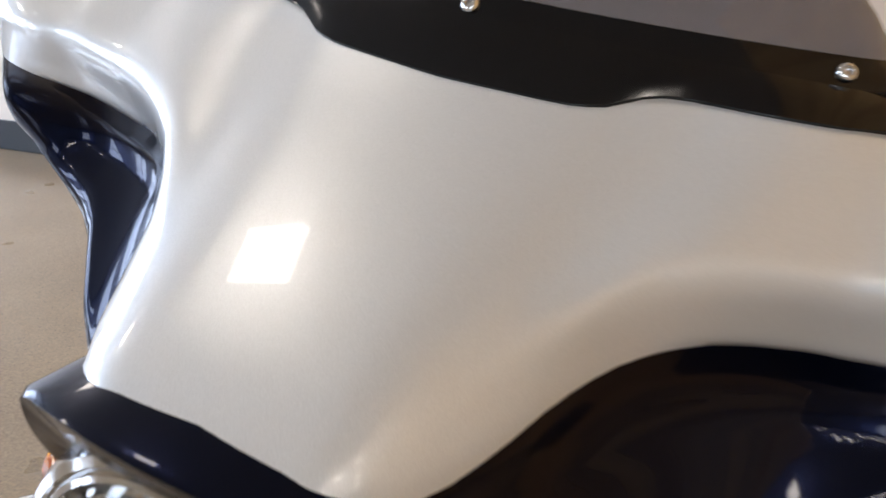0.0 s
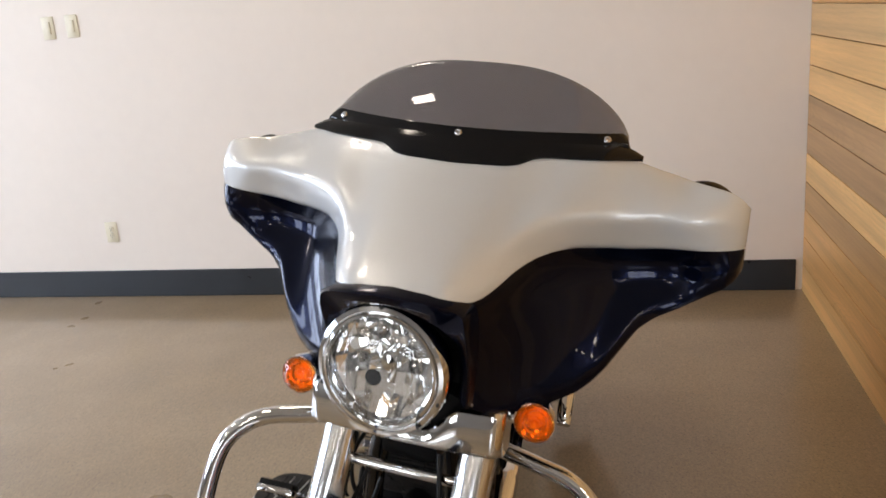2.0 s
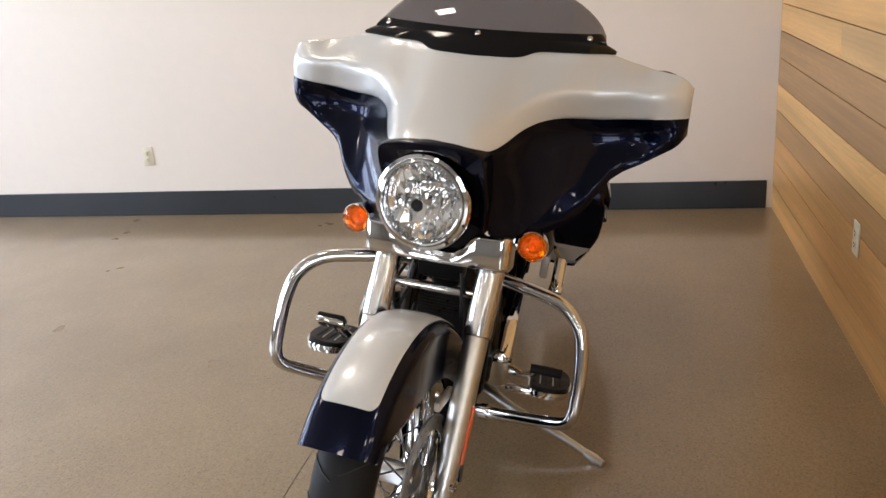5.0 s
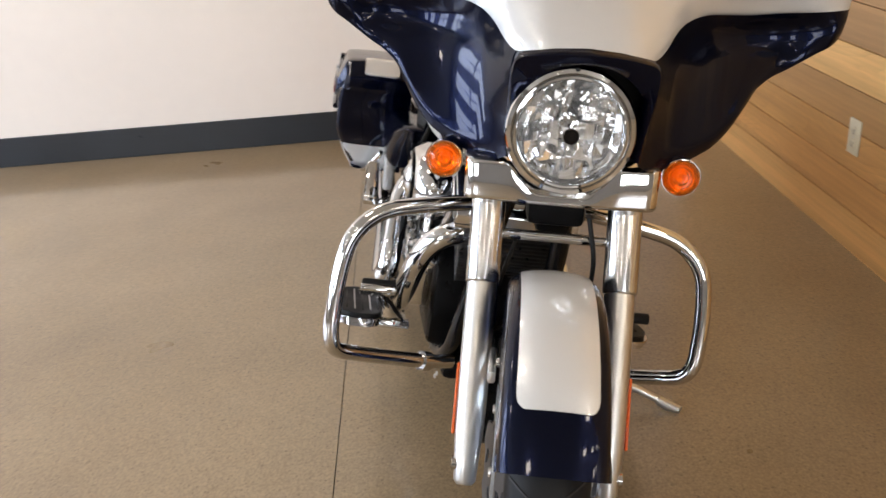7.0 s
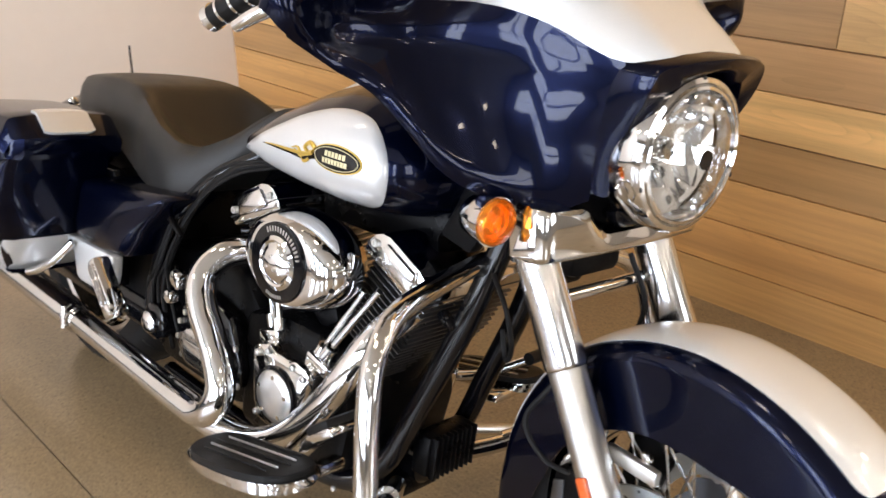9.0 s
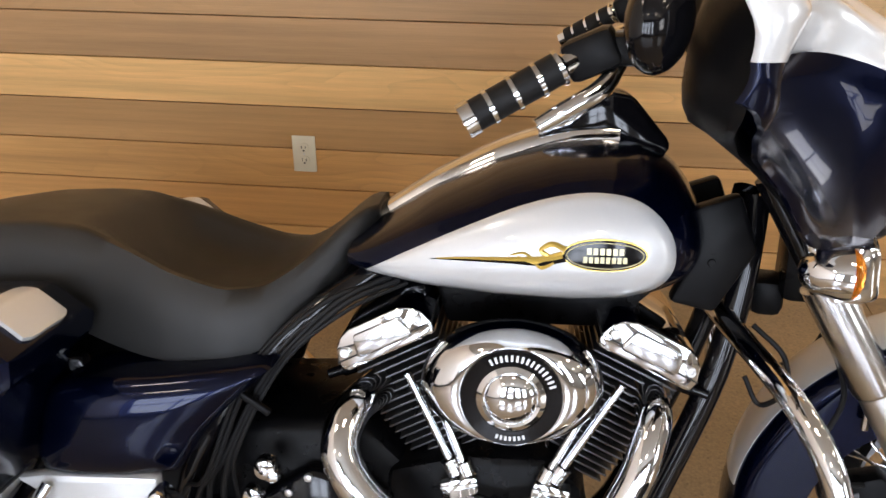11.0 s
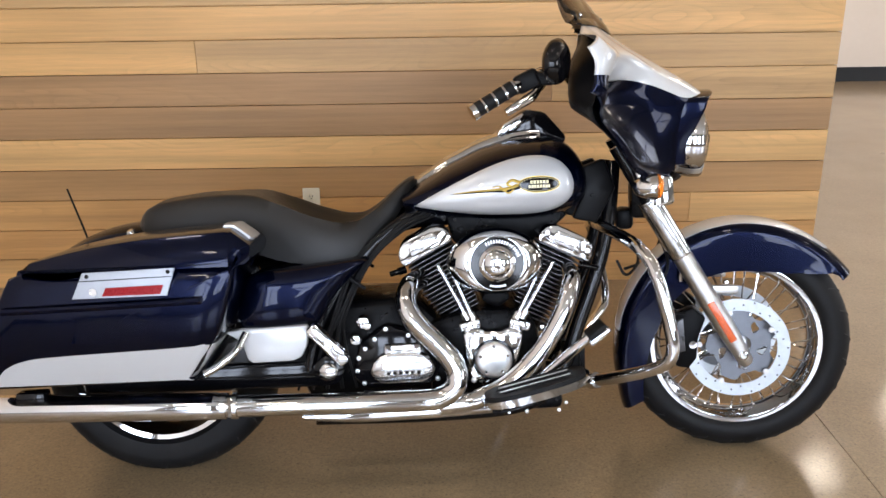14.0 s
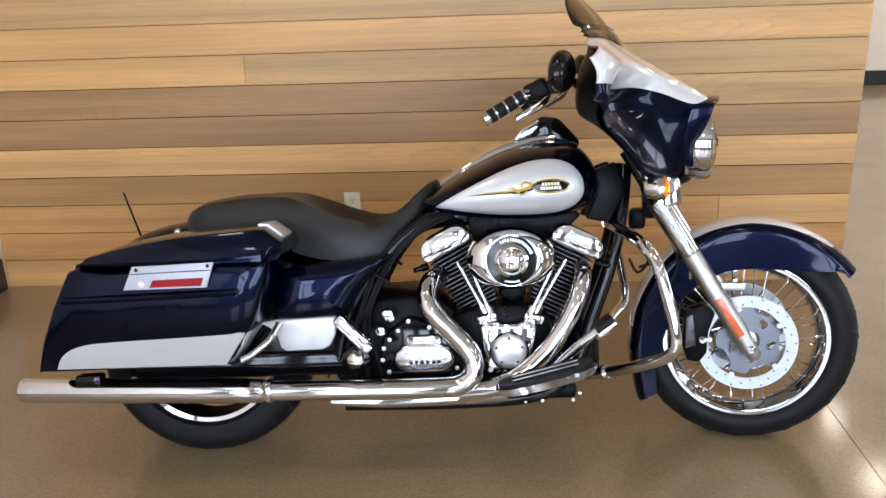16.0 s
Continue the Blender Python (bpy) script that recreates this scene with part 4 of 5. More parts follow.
# tank badge: an oval medallion with a scroll tail
def badge(s):
    def at(x, z, lift):
        return Vector((x, s * (tank_y(x, z) + lift), z))
    root = part("tank_badge", skin([[at(x, z, 0.0005) for x, z in oval(0.240, 0.786, 0.055, 0.0220)], [at(x, z, 0.0045) for x, z in oval(0.240, 0.786, 0.0545, 0.0215)]]), GOLD, bike, "oval gold-rimmed badge with a scrolled tail")
    part("badge_face", skin([[at(x, z, 0.002) for x, z in oval(0.240, 0.786, 0.0532, 0.0202)]] + [[at(x, z, 0.0056) for x, z in oval(0.240, 0.786, 0.0525 * k, 0.0197 * k)] for k in (1, 0.7, 0.4, 0.15)]), BLACK, root, "black enamel face")
    rim = [at(x, z, 0.0058) for x, z in oval(0.240, 0.786, 0.0490, 0.0168, 40)]
    part("badge_line", tube(rim + [rim[0]], 0.0007, 5, 1, caps=False), CREAM, root)
    # two rows of plain cream bars where the maker's name stands
    for z, h, n, w in ((0.7918, 0.0042, 6, 0.0082), (0.7806, 0.0040, 8, 0.0072)):
        for k in range(n):
            cx = 0.240 + (k - (n - 1) / 2) * w
            pts = [(cx - w * 0.36, z - h), (cx + w * 0.36, z - h), (cx + w * 0.36, z + h), (cx - w * 0.36, z + h)]
            part("badge_bar", skin([[at(x, zz, 0.0050) for x, zz in pts], [at(x, zz, 0.0064) for x, zz in pts]]), CREAM, root)
    tail = tube([at(0.186, 0.785, 0.004), at(0.160, 0.778, 0.004), at(0.120, 0.775, 0.004), at(0.06, 0.771, 0.003), at(0.020, 0.767, 0.003)], [0.0055, 0.004, 0.0028, 0.0018, 0.0008], 6, 6)
    tube([at(0.19, 0.792, 0.004), at(0.172, 0.798, 0.004), at(0.158, 0.789, 0.004), at(0.168, 0.781, 0.004), at(0.150, 0.772, 0.004), at(0.128, 0.779, 0.004)], [0.004, 0.004, 0.003, 0.003, 0.003, 0.001], 6, 5, tail)
    tube([at(0.175, 0.775, 0.004), at(0.160, 0.766, 0.004), at(0.148, 0.776, 0.004), at(0.136, 0.784, 0.004), at(0.118, 0.780, 0.004)], [0.003, 0.003, 0.002, 0.002, 0.001], 6, 5, tail)
    part("badge_scroll", tail, GOLD, root)
    part("scroll_shadow", tube([at(0.19, 0.781, 0.0022), at(0.158, 0.772, 0.0022), at(0.118, 0.771, 0.0022), at(0.06, 0.7685, 0.0022), at(0.012, 0.7655, 0.0022)], [0.006, 0.0045, 0.003, 0.002, 0.0006], 6, 6), BLACK, root, "thin black outline of the scroll")


badge(-1)
badge(1)
# chrome console on the tank's spine
rings = []
for i in range(25):
    x = -0.10 + 0.37 * i / 24
    z = smooth_at(T_TOP, x, 0.02)
    w = 0.034 + 0.012 * i / 24
    h = 0.014 + 0.014 * (i / 24)
    rings.append([Vector((x, w * math.cos(a) * (1 if abs(math.cos(a)) < 0.9 else 1.02), z - 0.006 + (h + 0.006) * max(0, math.sin(a)) ** 0.6)) for a in (math.pi * k / 12 for k in range(13))])
part("tank_console", skin(rings, closed=True), CHROME, bike, "chrome console along the tank's spine")
part("console_pod", prism([(0.16, 0.915), (0.185, 0.955), (0.235, 0.985), (0.285, 0.975), (0.345, 0.905), (0.34, 0.885), (0.25, 0.915)], -0.042, 0.042, 0.012), BLACK, bike, "gloss black instrument pod")
part("ignition_bezel", prism([(0.15, 0.915), (0.17, 0.945), (0.225, 0.975), (0.235, 0.962), (0.20, 0.925)], -0.046, 0.046, 0.006), CHROME, bike)

# ---- seat ----
SEAT = [  # x, half width, side top, middle top, bottom
    (-0.868, 0.060, 0.715, 0.722, 0.700), (-0.850, 0.115, 0.745, 0.752, 0.695), (-0.80, 0.140, 0.768, 0.776, 0.682), (-0.70, 0.152, 0.782, 0.788, 0.670),
    (-0.60, 0.156, 0.786, 0.788, 0.655), (-0.53, 0.160, 0.783, 0.780, 0.630), (-0.48, 0.166, 0.770, 0.734, 0.612), (-0.43, 0.178, 0.752, 0.688, 0.602), (-0.38, 0.188, 0.730, 0.664, 0.598),
    (-0.30, 0.190, 0.706, 0.655, 0.600), (-0.24, 0.172, 0.706, 0.676, 0.615), (-0.18, 0.132, 0.742, 0.738, 0.655), (-0.13, 0.100, 0.786, 0.786, 0.715), (-0.10, 0.078, 0.806, 0.810, 0.765), (-0.082, 0.050, 0.808, 0.812, 0.785)]
rings = []
cols = [[(r[0], r[k]) for r in SEAT] for k in (1, 2, 3, 4)]
for i in range(49):
    x = -0.868 + 0.786 * i / 48
    w, st, mt, bt = (smooth_at(c, x, 0.015) for c in cols)
    ring = []
    for k in range(33):
        u = -1 + 2 * k / 32
        a = abs(u)
        if a < 0.78:
            z = mt + (st - mt) * (a / 0.78) ** (3.0 if st > mt else 2.0)
            y = w * 0.834 * (u / 0.78)
        else:
            q = (a - 0.78) / 0.22
            z = st - (st - bt) * (1 - math.cos(q * math.pi / 2)) ** 0.9
            y = math.copysign(w * (0.834 + 0.18 * math.sin(q * math.pi * 0.62)), u)
        ring.append(Vector((x, y, z)))
    ring += [Vector((x, w * 0.8 * v, bt - 0.004)) for v in (0.7, 0.0, -0.7)]
    rings.append(ring)
rings = [[Vector((-0.082 + (p.x + 0.082) * 0.958, p.y, p.z)) for p in r] for r in rings]
part("seat", skin(rings), LEATHER, bike, "black vinyl two-up touring seat", angle=60)

# ---- saddlebags ----
def bag(s):
    root = new("saddlebag")
    root.parent = bike
    tagged(root, "hard navy saddlebag with a silver lower band")
    BX = [(-1.00, 0.634), (-0.86, 0.637), (-0.52, 0.637), (-0.500, 0.626), (-0.535, 0.500), (-0.575, 0.430), (-0.632, 0.352), (-0.66, 0.346), (-1.11, 0.342), (-1.140, 0.348), (-1.150, 0.362), (-1.035, 0.600), (-1.02, 0.622)]
    def outer(x, z):
        k = max(0.0, min(1.0, (0.52 - z) / 0.17))
        return 0.466 - 0.060 * k ** 1.5 - 0.010 * max(0, (z - 0.62) / 0.02)
    # body: inner face, rounded shoulder, bulged outer face
    cx, cz = -0.83, 0.49
    o = [Vector((p.x, 0, p.z)) for p in spline([(x, 0, z) for x, z in BX] + [(BX[0][0], 0, BX[0][1])], 3)[:-1]]
    def ring(k, d):
        return [Vector((cx + (p.x - cx) * k, s * (outer(p.x, p.z) - d), cz + (p.z - cz) * (k if k > 0.99 else k * 1.0))) for p in o]
    rings = [[Vector((p.x, 0.245 * s, p.z)) for p in o], ring(1.0, 0.07), ring(1.0, 0.030), ring(0.994, 0.014), ring(0.98, 0.004), ring(0.955, 0.0)]
    bm = skin(rings, caps=False)
    bm.verts.ensure_lookup_table()
    n = len(o)
    bm.faces.new(bm.verts[:n])
    inner_ring = bm.verts[-n:]
    # outer face in strips so that it follows the bulge
    last = inner_ring
    for k in (0.8, 0.6, 0.4, 0.2):
        nxt = [bm.verts.new((cx + (p.x - cx) * k * 0.955, s * outer(cx + (p.x - cx) * k, cz + (p.z - cz) * k), cz + (p.z - cz) * k * 0.955)) for p in o]
        for i in range(n):
            j = (i + 1) % n
            bm.faces.new((last[i], last[j], nxt[j], nxt[i]))
        last = nxt
    bm.faces.new(last)
    body = part("body", bm, NAVY, root, "glossy navy case", angle=50)
    part("crease", tube([(-1.035, s * 0.470, 0.548), (-0.80, s * 0.4745, 0.552), (-0.58, s * 0.472, 0.556)], 0.009, 8, 6), NAVY, body)
    # lid
    LID = [(-0.992, 0.634), (-0.988, 0.644), (-0.974, 0.658), (-0.93, 0.669), (-0.885, 0.680), (-0.82, 0.692), (-0.76, 0.700), (-0.70, 0.706), (-0.64, 0.710), (-0.57, 0.714), (-0.520, 0.716), (-0.512, 0.714), (-0.466, 0.678), (-0.464, 0.672), (-0.470, 0.646), (-0.480, 0.634)]
    lo = LID
    mid = [(x, z) for x, z in lo]
    def lid_ring(y, drop, front):
        return [Vector((min(x, front), y * s, z + drop * max(0, min(1, (z - 0.645) / 0.03)))) for x, z in lo]
    shell = skin([lid_ring(0.235, -0.004, -0.464), lid_ring(0.250, 0.004, -0.464), lid_ring(0.34, 0.006, -0.464), lid_ring(0.405, 0.003, -0.464), lid_ring(0.436, 0.000, -0.468), lid_ring(0.447, -0.003, -0.486), lid_ring(0.452, -0.009, -0.494), lid_ring(0.474, -0.062, -0.512)])
    lid = part("lid", shell, NAVY, root, "navy lid", angle=24)
    # silver inlay on the lid's sloping front
    rings = []
    for k in range(11):
        t = k / 10
        edge = 0.006 * (2 * t - 1) ** 6
        y = 0.290 + 0.104 * t
        lift = 0.006 * (1 - ((y - 0.34) / 0.1) ** 2) if y < 0.44 else 0
        line = [Vector((-0.540 + edge, s * y, 0.7165)), Vector((-0.520, s * y, 0.7165)), Vector((-0.511, s * y, 0.7150)), Vector((-0.490, s * y, 0.6990)), Vector((-0.468 - edge, s * y, 0.6815 + edge * 0.7))]
        line = [p + Vector((0.0022, 0, 0.0035 + lift * max(0.0, min(1.0, (p.z - 0.645) / 0.03)))) for p in line]
        rings.append(line + [p - Vector((0.003, 0, 0.005)) for p in line[::-1]])
    part("lid_inlay", skin(rings), SILVER, lid, "silver inlay", angle=50)
    # silver lower band, on the bulged face
    BAND = [(-1.098, 0.352), (-1.078, 0.385), (-1.050, 0.407), (-1.015, 0.420), (-0.96, 0.428), (-0.80, 0.434), (-0.68, 0.438), (-0.600, 0.442), (-0.588, 0.440), (-0.640, 0.356), (-0.665, 0.350)]
    o2 = [Vector((p.x, 0, p.z)) for p in spline([(x, 0, z) for x, z in BAND] + [(BAND[0][0], 0, BAND[0][1])], 3)[:-1]]
    c2 = Vector((-0.84, 0, 0.395))
    rr = [[Vector((p.x, s * (outer(p.x, p.z) - 0.006), p.z)) for p in o2]]
    for k in (1.0, 0.75, 0.5, 0.25):
        rr.append([Vector((q.x, s * (outer(q.x, q.z) + 0.0015), q.z)) for q in (c2 + (p - c2) * k for p in o2)])
    part("lower_band", skin(rr), SILVER, root, "silver lower band", angle=60)
    # the band goes on round the front of the case
    edge = [(-0.5655, 0.4440), (-0.5745, 0.4290), (-0.5930, 0.4050), (-0.6120, 0.3790), (-0.6300, 0.3540)]
    wrap = []
    for x, z in edge:
        row = [Vector((x + 0.003, s * y, z - 0.001)) for y in (0.26, 0.30, 0.35, outer(x, z) - 0.032)]
        row += [Vector((x - 0.001, s * (outer(x, z) - 0.013), z)), Vector((x - 0.010, s * (outer(x, z) - 0.001), z)), Vector((x - 0.026, s * (outer(x, z) + 0.0018), z))]
        wrap.append(row + [p - Vector((0.004, s * 0.003, 0)) for p in row[::-1]])
    part("band_front", skin(wrap), SILVER, root, "silver band on the front", angle=60)
    # latch plate with a red reflector and a key lock
    plate = skin([[Vector((x, s * 0.470, z)) for x, z in LATCH], [Vector((x, s * 0.481, z)) for x, z in LATCH]])
    bmesh.ops.bevel(plate, geom=[e for e in plate.edges if abs(e.verts[0].co.y - e.verts[1].co.y) < 1e-5 and abs(e.verts[0].co.y) > 0.48], offset=0.003, segments=2, affect="EDGES")
    latch = part("latch", plate, PLATE, root, "satin silver latch plate")
    part("reflector", skin([[Vector((x, s * 0.480, z)) for x, z in REFLECT], [Vector((x, s * 0.4845, z)) for x, z in REFLECT]]), RED, latch, "red reflector")
    part("latch_seam", tube([(-0.853, s * 0.4815, 0.614), (-0.640, s * 0.4815, 0.618)], 0.0012, 6, 1), DARK, latch)
    part("key_lock", lathe([(0, 0.0001), (0, 0.0095), (0.003, 0.009), (0.003, 0.0065), (0.001, 0.006), (0.001, 0.0001)], (-0.820, s * 0.481, 0.588), (0, s, 0), 18), CHROME, latch)
    for x, z in ((-0.832, 0.625), (-0.648, 0.629)):
        part("latch_bolt", lathe([(0, 0.0001), (0, 0.005), (0.002, 0.004), (0.002, 0.0001)], (x, s * 0.481, z), (0, s, 0), 12), BLACK, latch)
    root.location.y = -0.045 * s
    root.scale = (1.018, 1, 1)
    return root


LATCH = [(-0.870, 0.573), (-0.843, 0.633), (-0.633, 0.637), (-0.655, 0.573)]
REFLECT = [(-0.800, 0.578), (-0.790, 0.597), (-0.660, 0.599), (-0.668, 0.578)]
bag(-1)
bag(1)

# ---- rear fender, side covers ----
rings = []
for i in range(31):
    d = radians(62 + 118 * i / 30)
    ring = []
    for k in range(15):
        u = -1 + 2 * k / 14
        r = 0.395 - 0.03 * abs(u) ** 3
        ring.append(Vector((RC[0] - 0.02 + r * math.cos(d), 0.105 * u, RC[2] - 0.01 + r * math.sin(d))))
    rings.append(ring + [p + (Vector((RC[0], p.y, RC[2])) - p).normalized() * 0.004 for p in ring[::-1]])
part("rear_fender", skin(rings), NAVY, bike, "navy rear fender", angle=60)

for s in (-1, 1):
    COVER = [(-0.53, 0.560), (-0.50, 0.588), (-0.36, 0.600), (-0.215, 0.612), (-0.235, 0.585), (-0.30, 0.520), (-0.335, 0.468), (-0.365, 0.452), (-0.54, 0.450)]
    rings = []
    o = [Vector((p.x, 0, p.z)) for p in spline([(x, 0, z) for x, z in COVER] + [(COVER[0][0], 0, COVER[0][1])], 3)[:-1]]
    for k, y in ((1.0, 0.15), (1.0, 0.235), (0.97, 0.252), (0.85, 0.262), (0.6, 0.268), (0.3, 0.270)):
        c = Vector((-0.42, 0, 0.525))
        rings.append([Vector((q.x, s * (y - 0.10 * max(0, q.x + 0.42) - 0.06 * max(0, q.z - 0.55)), q.z)) for q in (c + (p - c) * k for p in o)])
    part("side_cover", skin(rings), NAVY, bike, "navy side cover", angle=55)
    LOWC = [(-0.585, 0.440), (-0.54, 0.448), (-0.368, 0.452), (-0.372, 0.40), (-0.388, 0.368), (-0.410, 0.358), (-0.515, 0.356), (-0.528, 0.366), (-0.540, 0.410), (-0.556, 0.424)]
    part("side_cover_band", prism(LOWC, 0.235 * s, 0.262 * s, 0.008), SILVER, bike, "silver lower side cover")

# ---- engine ----
engine = new("engine")
engine.parent = bike
tagged(engine, "air-cooled V-twin engine, chrome covers on black cases")
part("crankcase", prism([(-0.06, 0.42), (0.06, 0.45), (0.20, 0.45), (0.235, 0.40), (0.255, 0.30), (0.24, 0.20), (0.05, 0.175), (-0.06, 0.19)], -0.150, 0.14, 0.018), WRINKLE, engine, "wrinkle black crankcase")
part("gearbox", prism([(-0.40, 0.40), (-0.34, 0.48), (-0.10, 0.49), (-0.03, 0.42), (-0.02, 0.22), (-0.10, 0.195), (-0.38, 0.20), (-0.42, 0.28)], -0.135, 0.13, 0.02), WRINKLE, engine, "black gearbox case")
part("primary_cover", prism([(-0.36, 0.25), (-0.30, 0.37), (-0.15, 0.41), (0.10, 0.40), (0.22, 0.33), (0.20, 0.22), (0.05, 0.185), (-0.28, 0.19)], 0.13, 0.205, 0.022), CHROME, engine, "chrome primary cover")
part("gearbox_cover", prism([(-0.250, 0.375), (-0.175, 0.424), (-0.075, 0.400), (-0.030, 0.30), (-0.040, 0.262), (-0.075, 0.248), (-0.235, 0.248), (-0.268, 0.280)], -0.13, -0.172, 0.010), BLACK, engine, "glossy black cover plate")
ENG_AX = {"rear": (Vector((0.045, 0, 0.415)), Vector((-0.075, 0, 0.148)).normalized()), "front": (Vector((0.215, 0, 0.405)), Vector((0.075, 0, 0.152)).normalized())}
for key, (base, d) in ENG_AX.items():
    cyl = part("cylinder", lathe([(-0.02, 0.058), (0.222, 0.058)], base, d, 28, caps=True), WRINKLE, engine, "finned black cylinder")
    tilt = Matrix.Rotation(math.atan2(d.x, d.z), 3, "Y")
    for k in range(17):
        p = base + d * (0.012 + 0.0125 * k)
        w = 0.100 + 0.038 * min(1, k / 8)
        fin = box(p, (w, 0.215 + 0.02 * min(1, k / 8), 0.0036), 0.0012, turn=tilt)
        part("fin", fin, FIN_BLACK, cyl)
for key, (base, d) in ENG_AX.items():
    tilt = Matrix.Rotation(math.atan2(d.x, d.z), 3, "Y")
    side = 1 if key == "rear" else -1
    across = Vector((d.z, 0, -d.x))
    m = Matrix.Translation(base + d * 0.2185) @ tilt.to_4x4()
    shape = [(-0.076, 0.002), (-0.070, -0.003), (0.070, -0.003), (0.076, 0.002), (0.077, 0.016), (0.070, 0.036), (0.058, 0.048), (0.040, 0.055), (-0.040, 0.055), (-0.058, 0.048), (-0.070, 0.036), (-0.077, 0.016)]
    bm = prism(shape, -0.146, 0.120, 0.006)
    bm.transform(m)
    rb = part("rocker_box", bm, CHROME, engine, "polished chrome rocker box")
    bm = prism([(0.074 * c, 0.027 + 0.020 * z) for c, z in ((-0.55, -0.9), (0.55, -0.9), (0.62, -0.6), (0.50, 0.9), (-0.50, 0.9), (-0.62, -0.6))], -0.140, -0.152, 0.004)
    bm.transform(m)
    part("rocker_panel", bm, SATIN, rb)
    for z, w in ((0.0155, 0.0772),):
        bm = box((0, -0.013, z), (2 * w, 0.2675, 0.0022), 0)
        bm.transform(m)
        part("rocker_seam", bm, DARK, rb, smooth=False)
    for u in (-0.060, 0.060):
        bm = lathe([(0, 0.001), (0, 0.0075), (0.006, 0.0068), (0.006, 0.004), (0.003, 0.0035), (0.003, 0.0001)], (u, -0.145, 0.030 if abs(u) < 0.05 else 0.026), (0, -1, 0), 12)
        bm.transform(m)
        part("rocker_bolt", bm, ALLOY, rb)
    # spark plug and its lead
    pl = base + d * 0.200 + across * 0.080 * (-side)
    part("spark_plug", lathe([(0, 0.001), (0, 0.011), (0.020, 0.011), (0.022, 0.008), (0.045, 0.0075), (0.046, 0.001)], (pl.x, -0.080, pl.z), across * (-side) + Vector((0, -0.35, 0.25)), 12), BLACK, engine, "black spark plug boot")

# air cleaner
AC = (0.125, 0.584)
rings = []
for y, a, b in ((-0.110, 0.095, 0.066), (-0.132, 0.112, 0.076), (-0.150, 0.127, 0.086), (-0.176, 0.129, 0.088), (-0.196, 0.125, 0.085), (-0.212, 0.113, 0.079), (-0.222, 0.098, 0.074), (-0.226, 0.076, 0.072), (-0.226, 0.070, 0.070), (-0.220, 0.068, 0.068)):
    rings.append([Vector((x, y, z)) for x, z in oval(*AC, a, b, 48)])
ac = part("air_cleaner", skin(rings), CHROME, engine, "oval chrome air cleaner cover")
part("cover_ring", lathe([(0.0, 0.071), (0.009, 0.069), (0.010, 0.048), (0.0, 0.047)], (AC[0], -0.222, AC[1]), (0, -1, 0), 48), BLACK, ac, "black lettered ring")
part("cover_dome", lathe([(0.0, 0.049), (0.008, 0.047), (0.012, 0.040), (0.010, 0.036), (0.013, 0.034), (0.018, 0.024), (0.021, 0.012), (0.0215, 0.0001)], (AC[0], -0.224, AC[1]), (0, -1, 0), 40), CHROME, ac, "chrome centre dome")
for k in range(22):
    deg = 20 + 7.0 * k if k < 15 else 252 + 6.0 * (k - 15)
    t = radians(deg)
    bm = box((0, 0, 0), (0.0032, 0.001, 0.009 if k < 15 else 0.006), 0)
    bm.transform(Matrix.Translation((AC[0] + 0.0588 * math.cos(t), -0.2325, AC[1] + 0.0588 * math.sin(t))) @ Matrix.Rotation(radians(90 - deg), 4, "Y"))
    part("ring_bar", bm, ALLOY, ac, smooth=False)
for k in range(3):
    t = radians(90 + 120 * k)
    part("dome_bolt", lathe([(0, 0.0001), (0, 0.004), (0.002, 0.003), (0.002, 0.0001)], (AC[0] + 0.013 * math.cos(t), -0.2445, AC[1] + 0.013 * math.sin(t)), (0, -1, 0), 10), ALLOY, ac)

# pushrod tubes and tappet blocks
for a, b in (((-0.028, 0.575), (0.046, 0.428)), ((0.005, 0.565), (0.063, 0.424)), ((0.284, 0.570), (0.192, 0.424)), ((0.250, 0.560), (0.176, 0.420))):
    rod = part("pushrod_tube", tube([(a[0], -0.140, a[1]), (b[0], -0.160, b[1])], 0.0066, 12, 1), CHROME, engine, "chrome pushrod tube")
    q = Vector((b[0], -0.160, b[1])).lerp(Vector((a[0], -0.140, a[1])), 0.06)
    part("collar", lathe([(-0.012, 0.010), (-0.012, 0.014), (0.012, 0.014), (0.012, 0.010)], q, Vector((a[0] - b[0], 0.02, a[1] - b[1])), 14), CHROME, rod)
for x, z, r in ((0.052, 0.412, 24), (0.186, 0.408, -24)):
    part("tappet_block", box((x, -0.158, z), (0.058, 0.042, 0.026), 0.006, turn=Matrix.Rotation(radians(-r * 0.6), 3, "Y")), CHROME, engine, "chrome tappet block")
# cam cover
CAM_O = [(0.030, 0.392), (0.046, 0.402), (0.075, 0.410), (0.090, 0.398), (0.135, 0.397), (0.150, 0.406), (0.180, 0.400), (0.193, 0.388), (0.186, 0.352), (0.172, 0.300), (0.150, 0.262), (0.102, 0.246), (0.052, 0.256), (0.038, 0.300), (0.034, 0.345)]
cc = part("cam_cover", prism(CAM_O, -0.145, -0.196, 0.011), CHROME, engine, "chrome cam cover")
part("points_ring", lathe([(0.0, 0.057), (0.008, 0.056), (0.009, 0.050), (0.0, 0.049)], (0.111, -0.194, 0.322), (0, -1, 0), 40), BLACK, cc)
part("points_cover", lathe([(0.0, 0.050), (0.010, 0.049), (0.014, 0.044), (0.016, 0.030), (0.018, 0.0001)], (0.111, -0.194, 0.322), (0, -1, 0), 40), ALLOY, cc, "round satin timer cover")
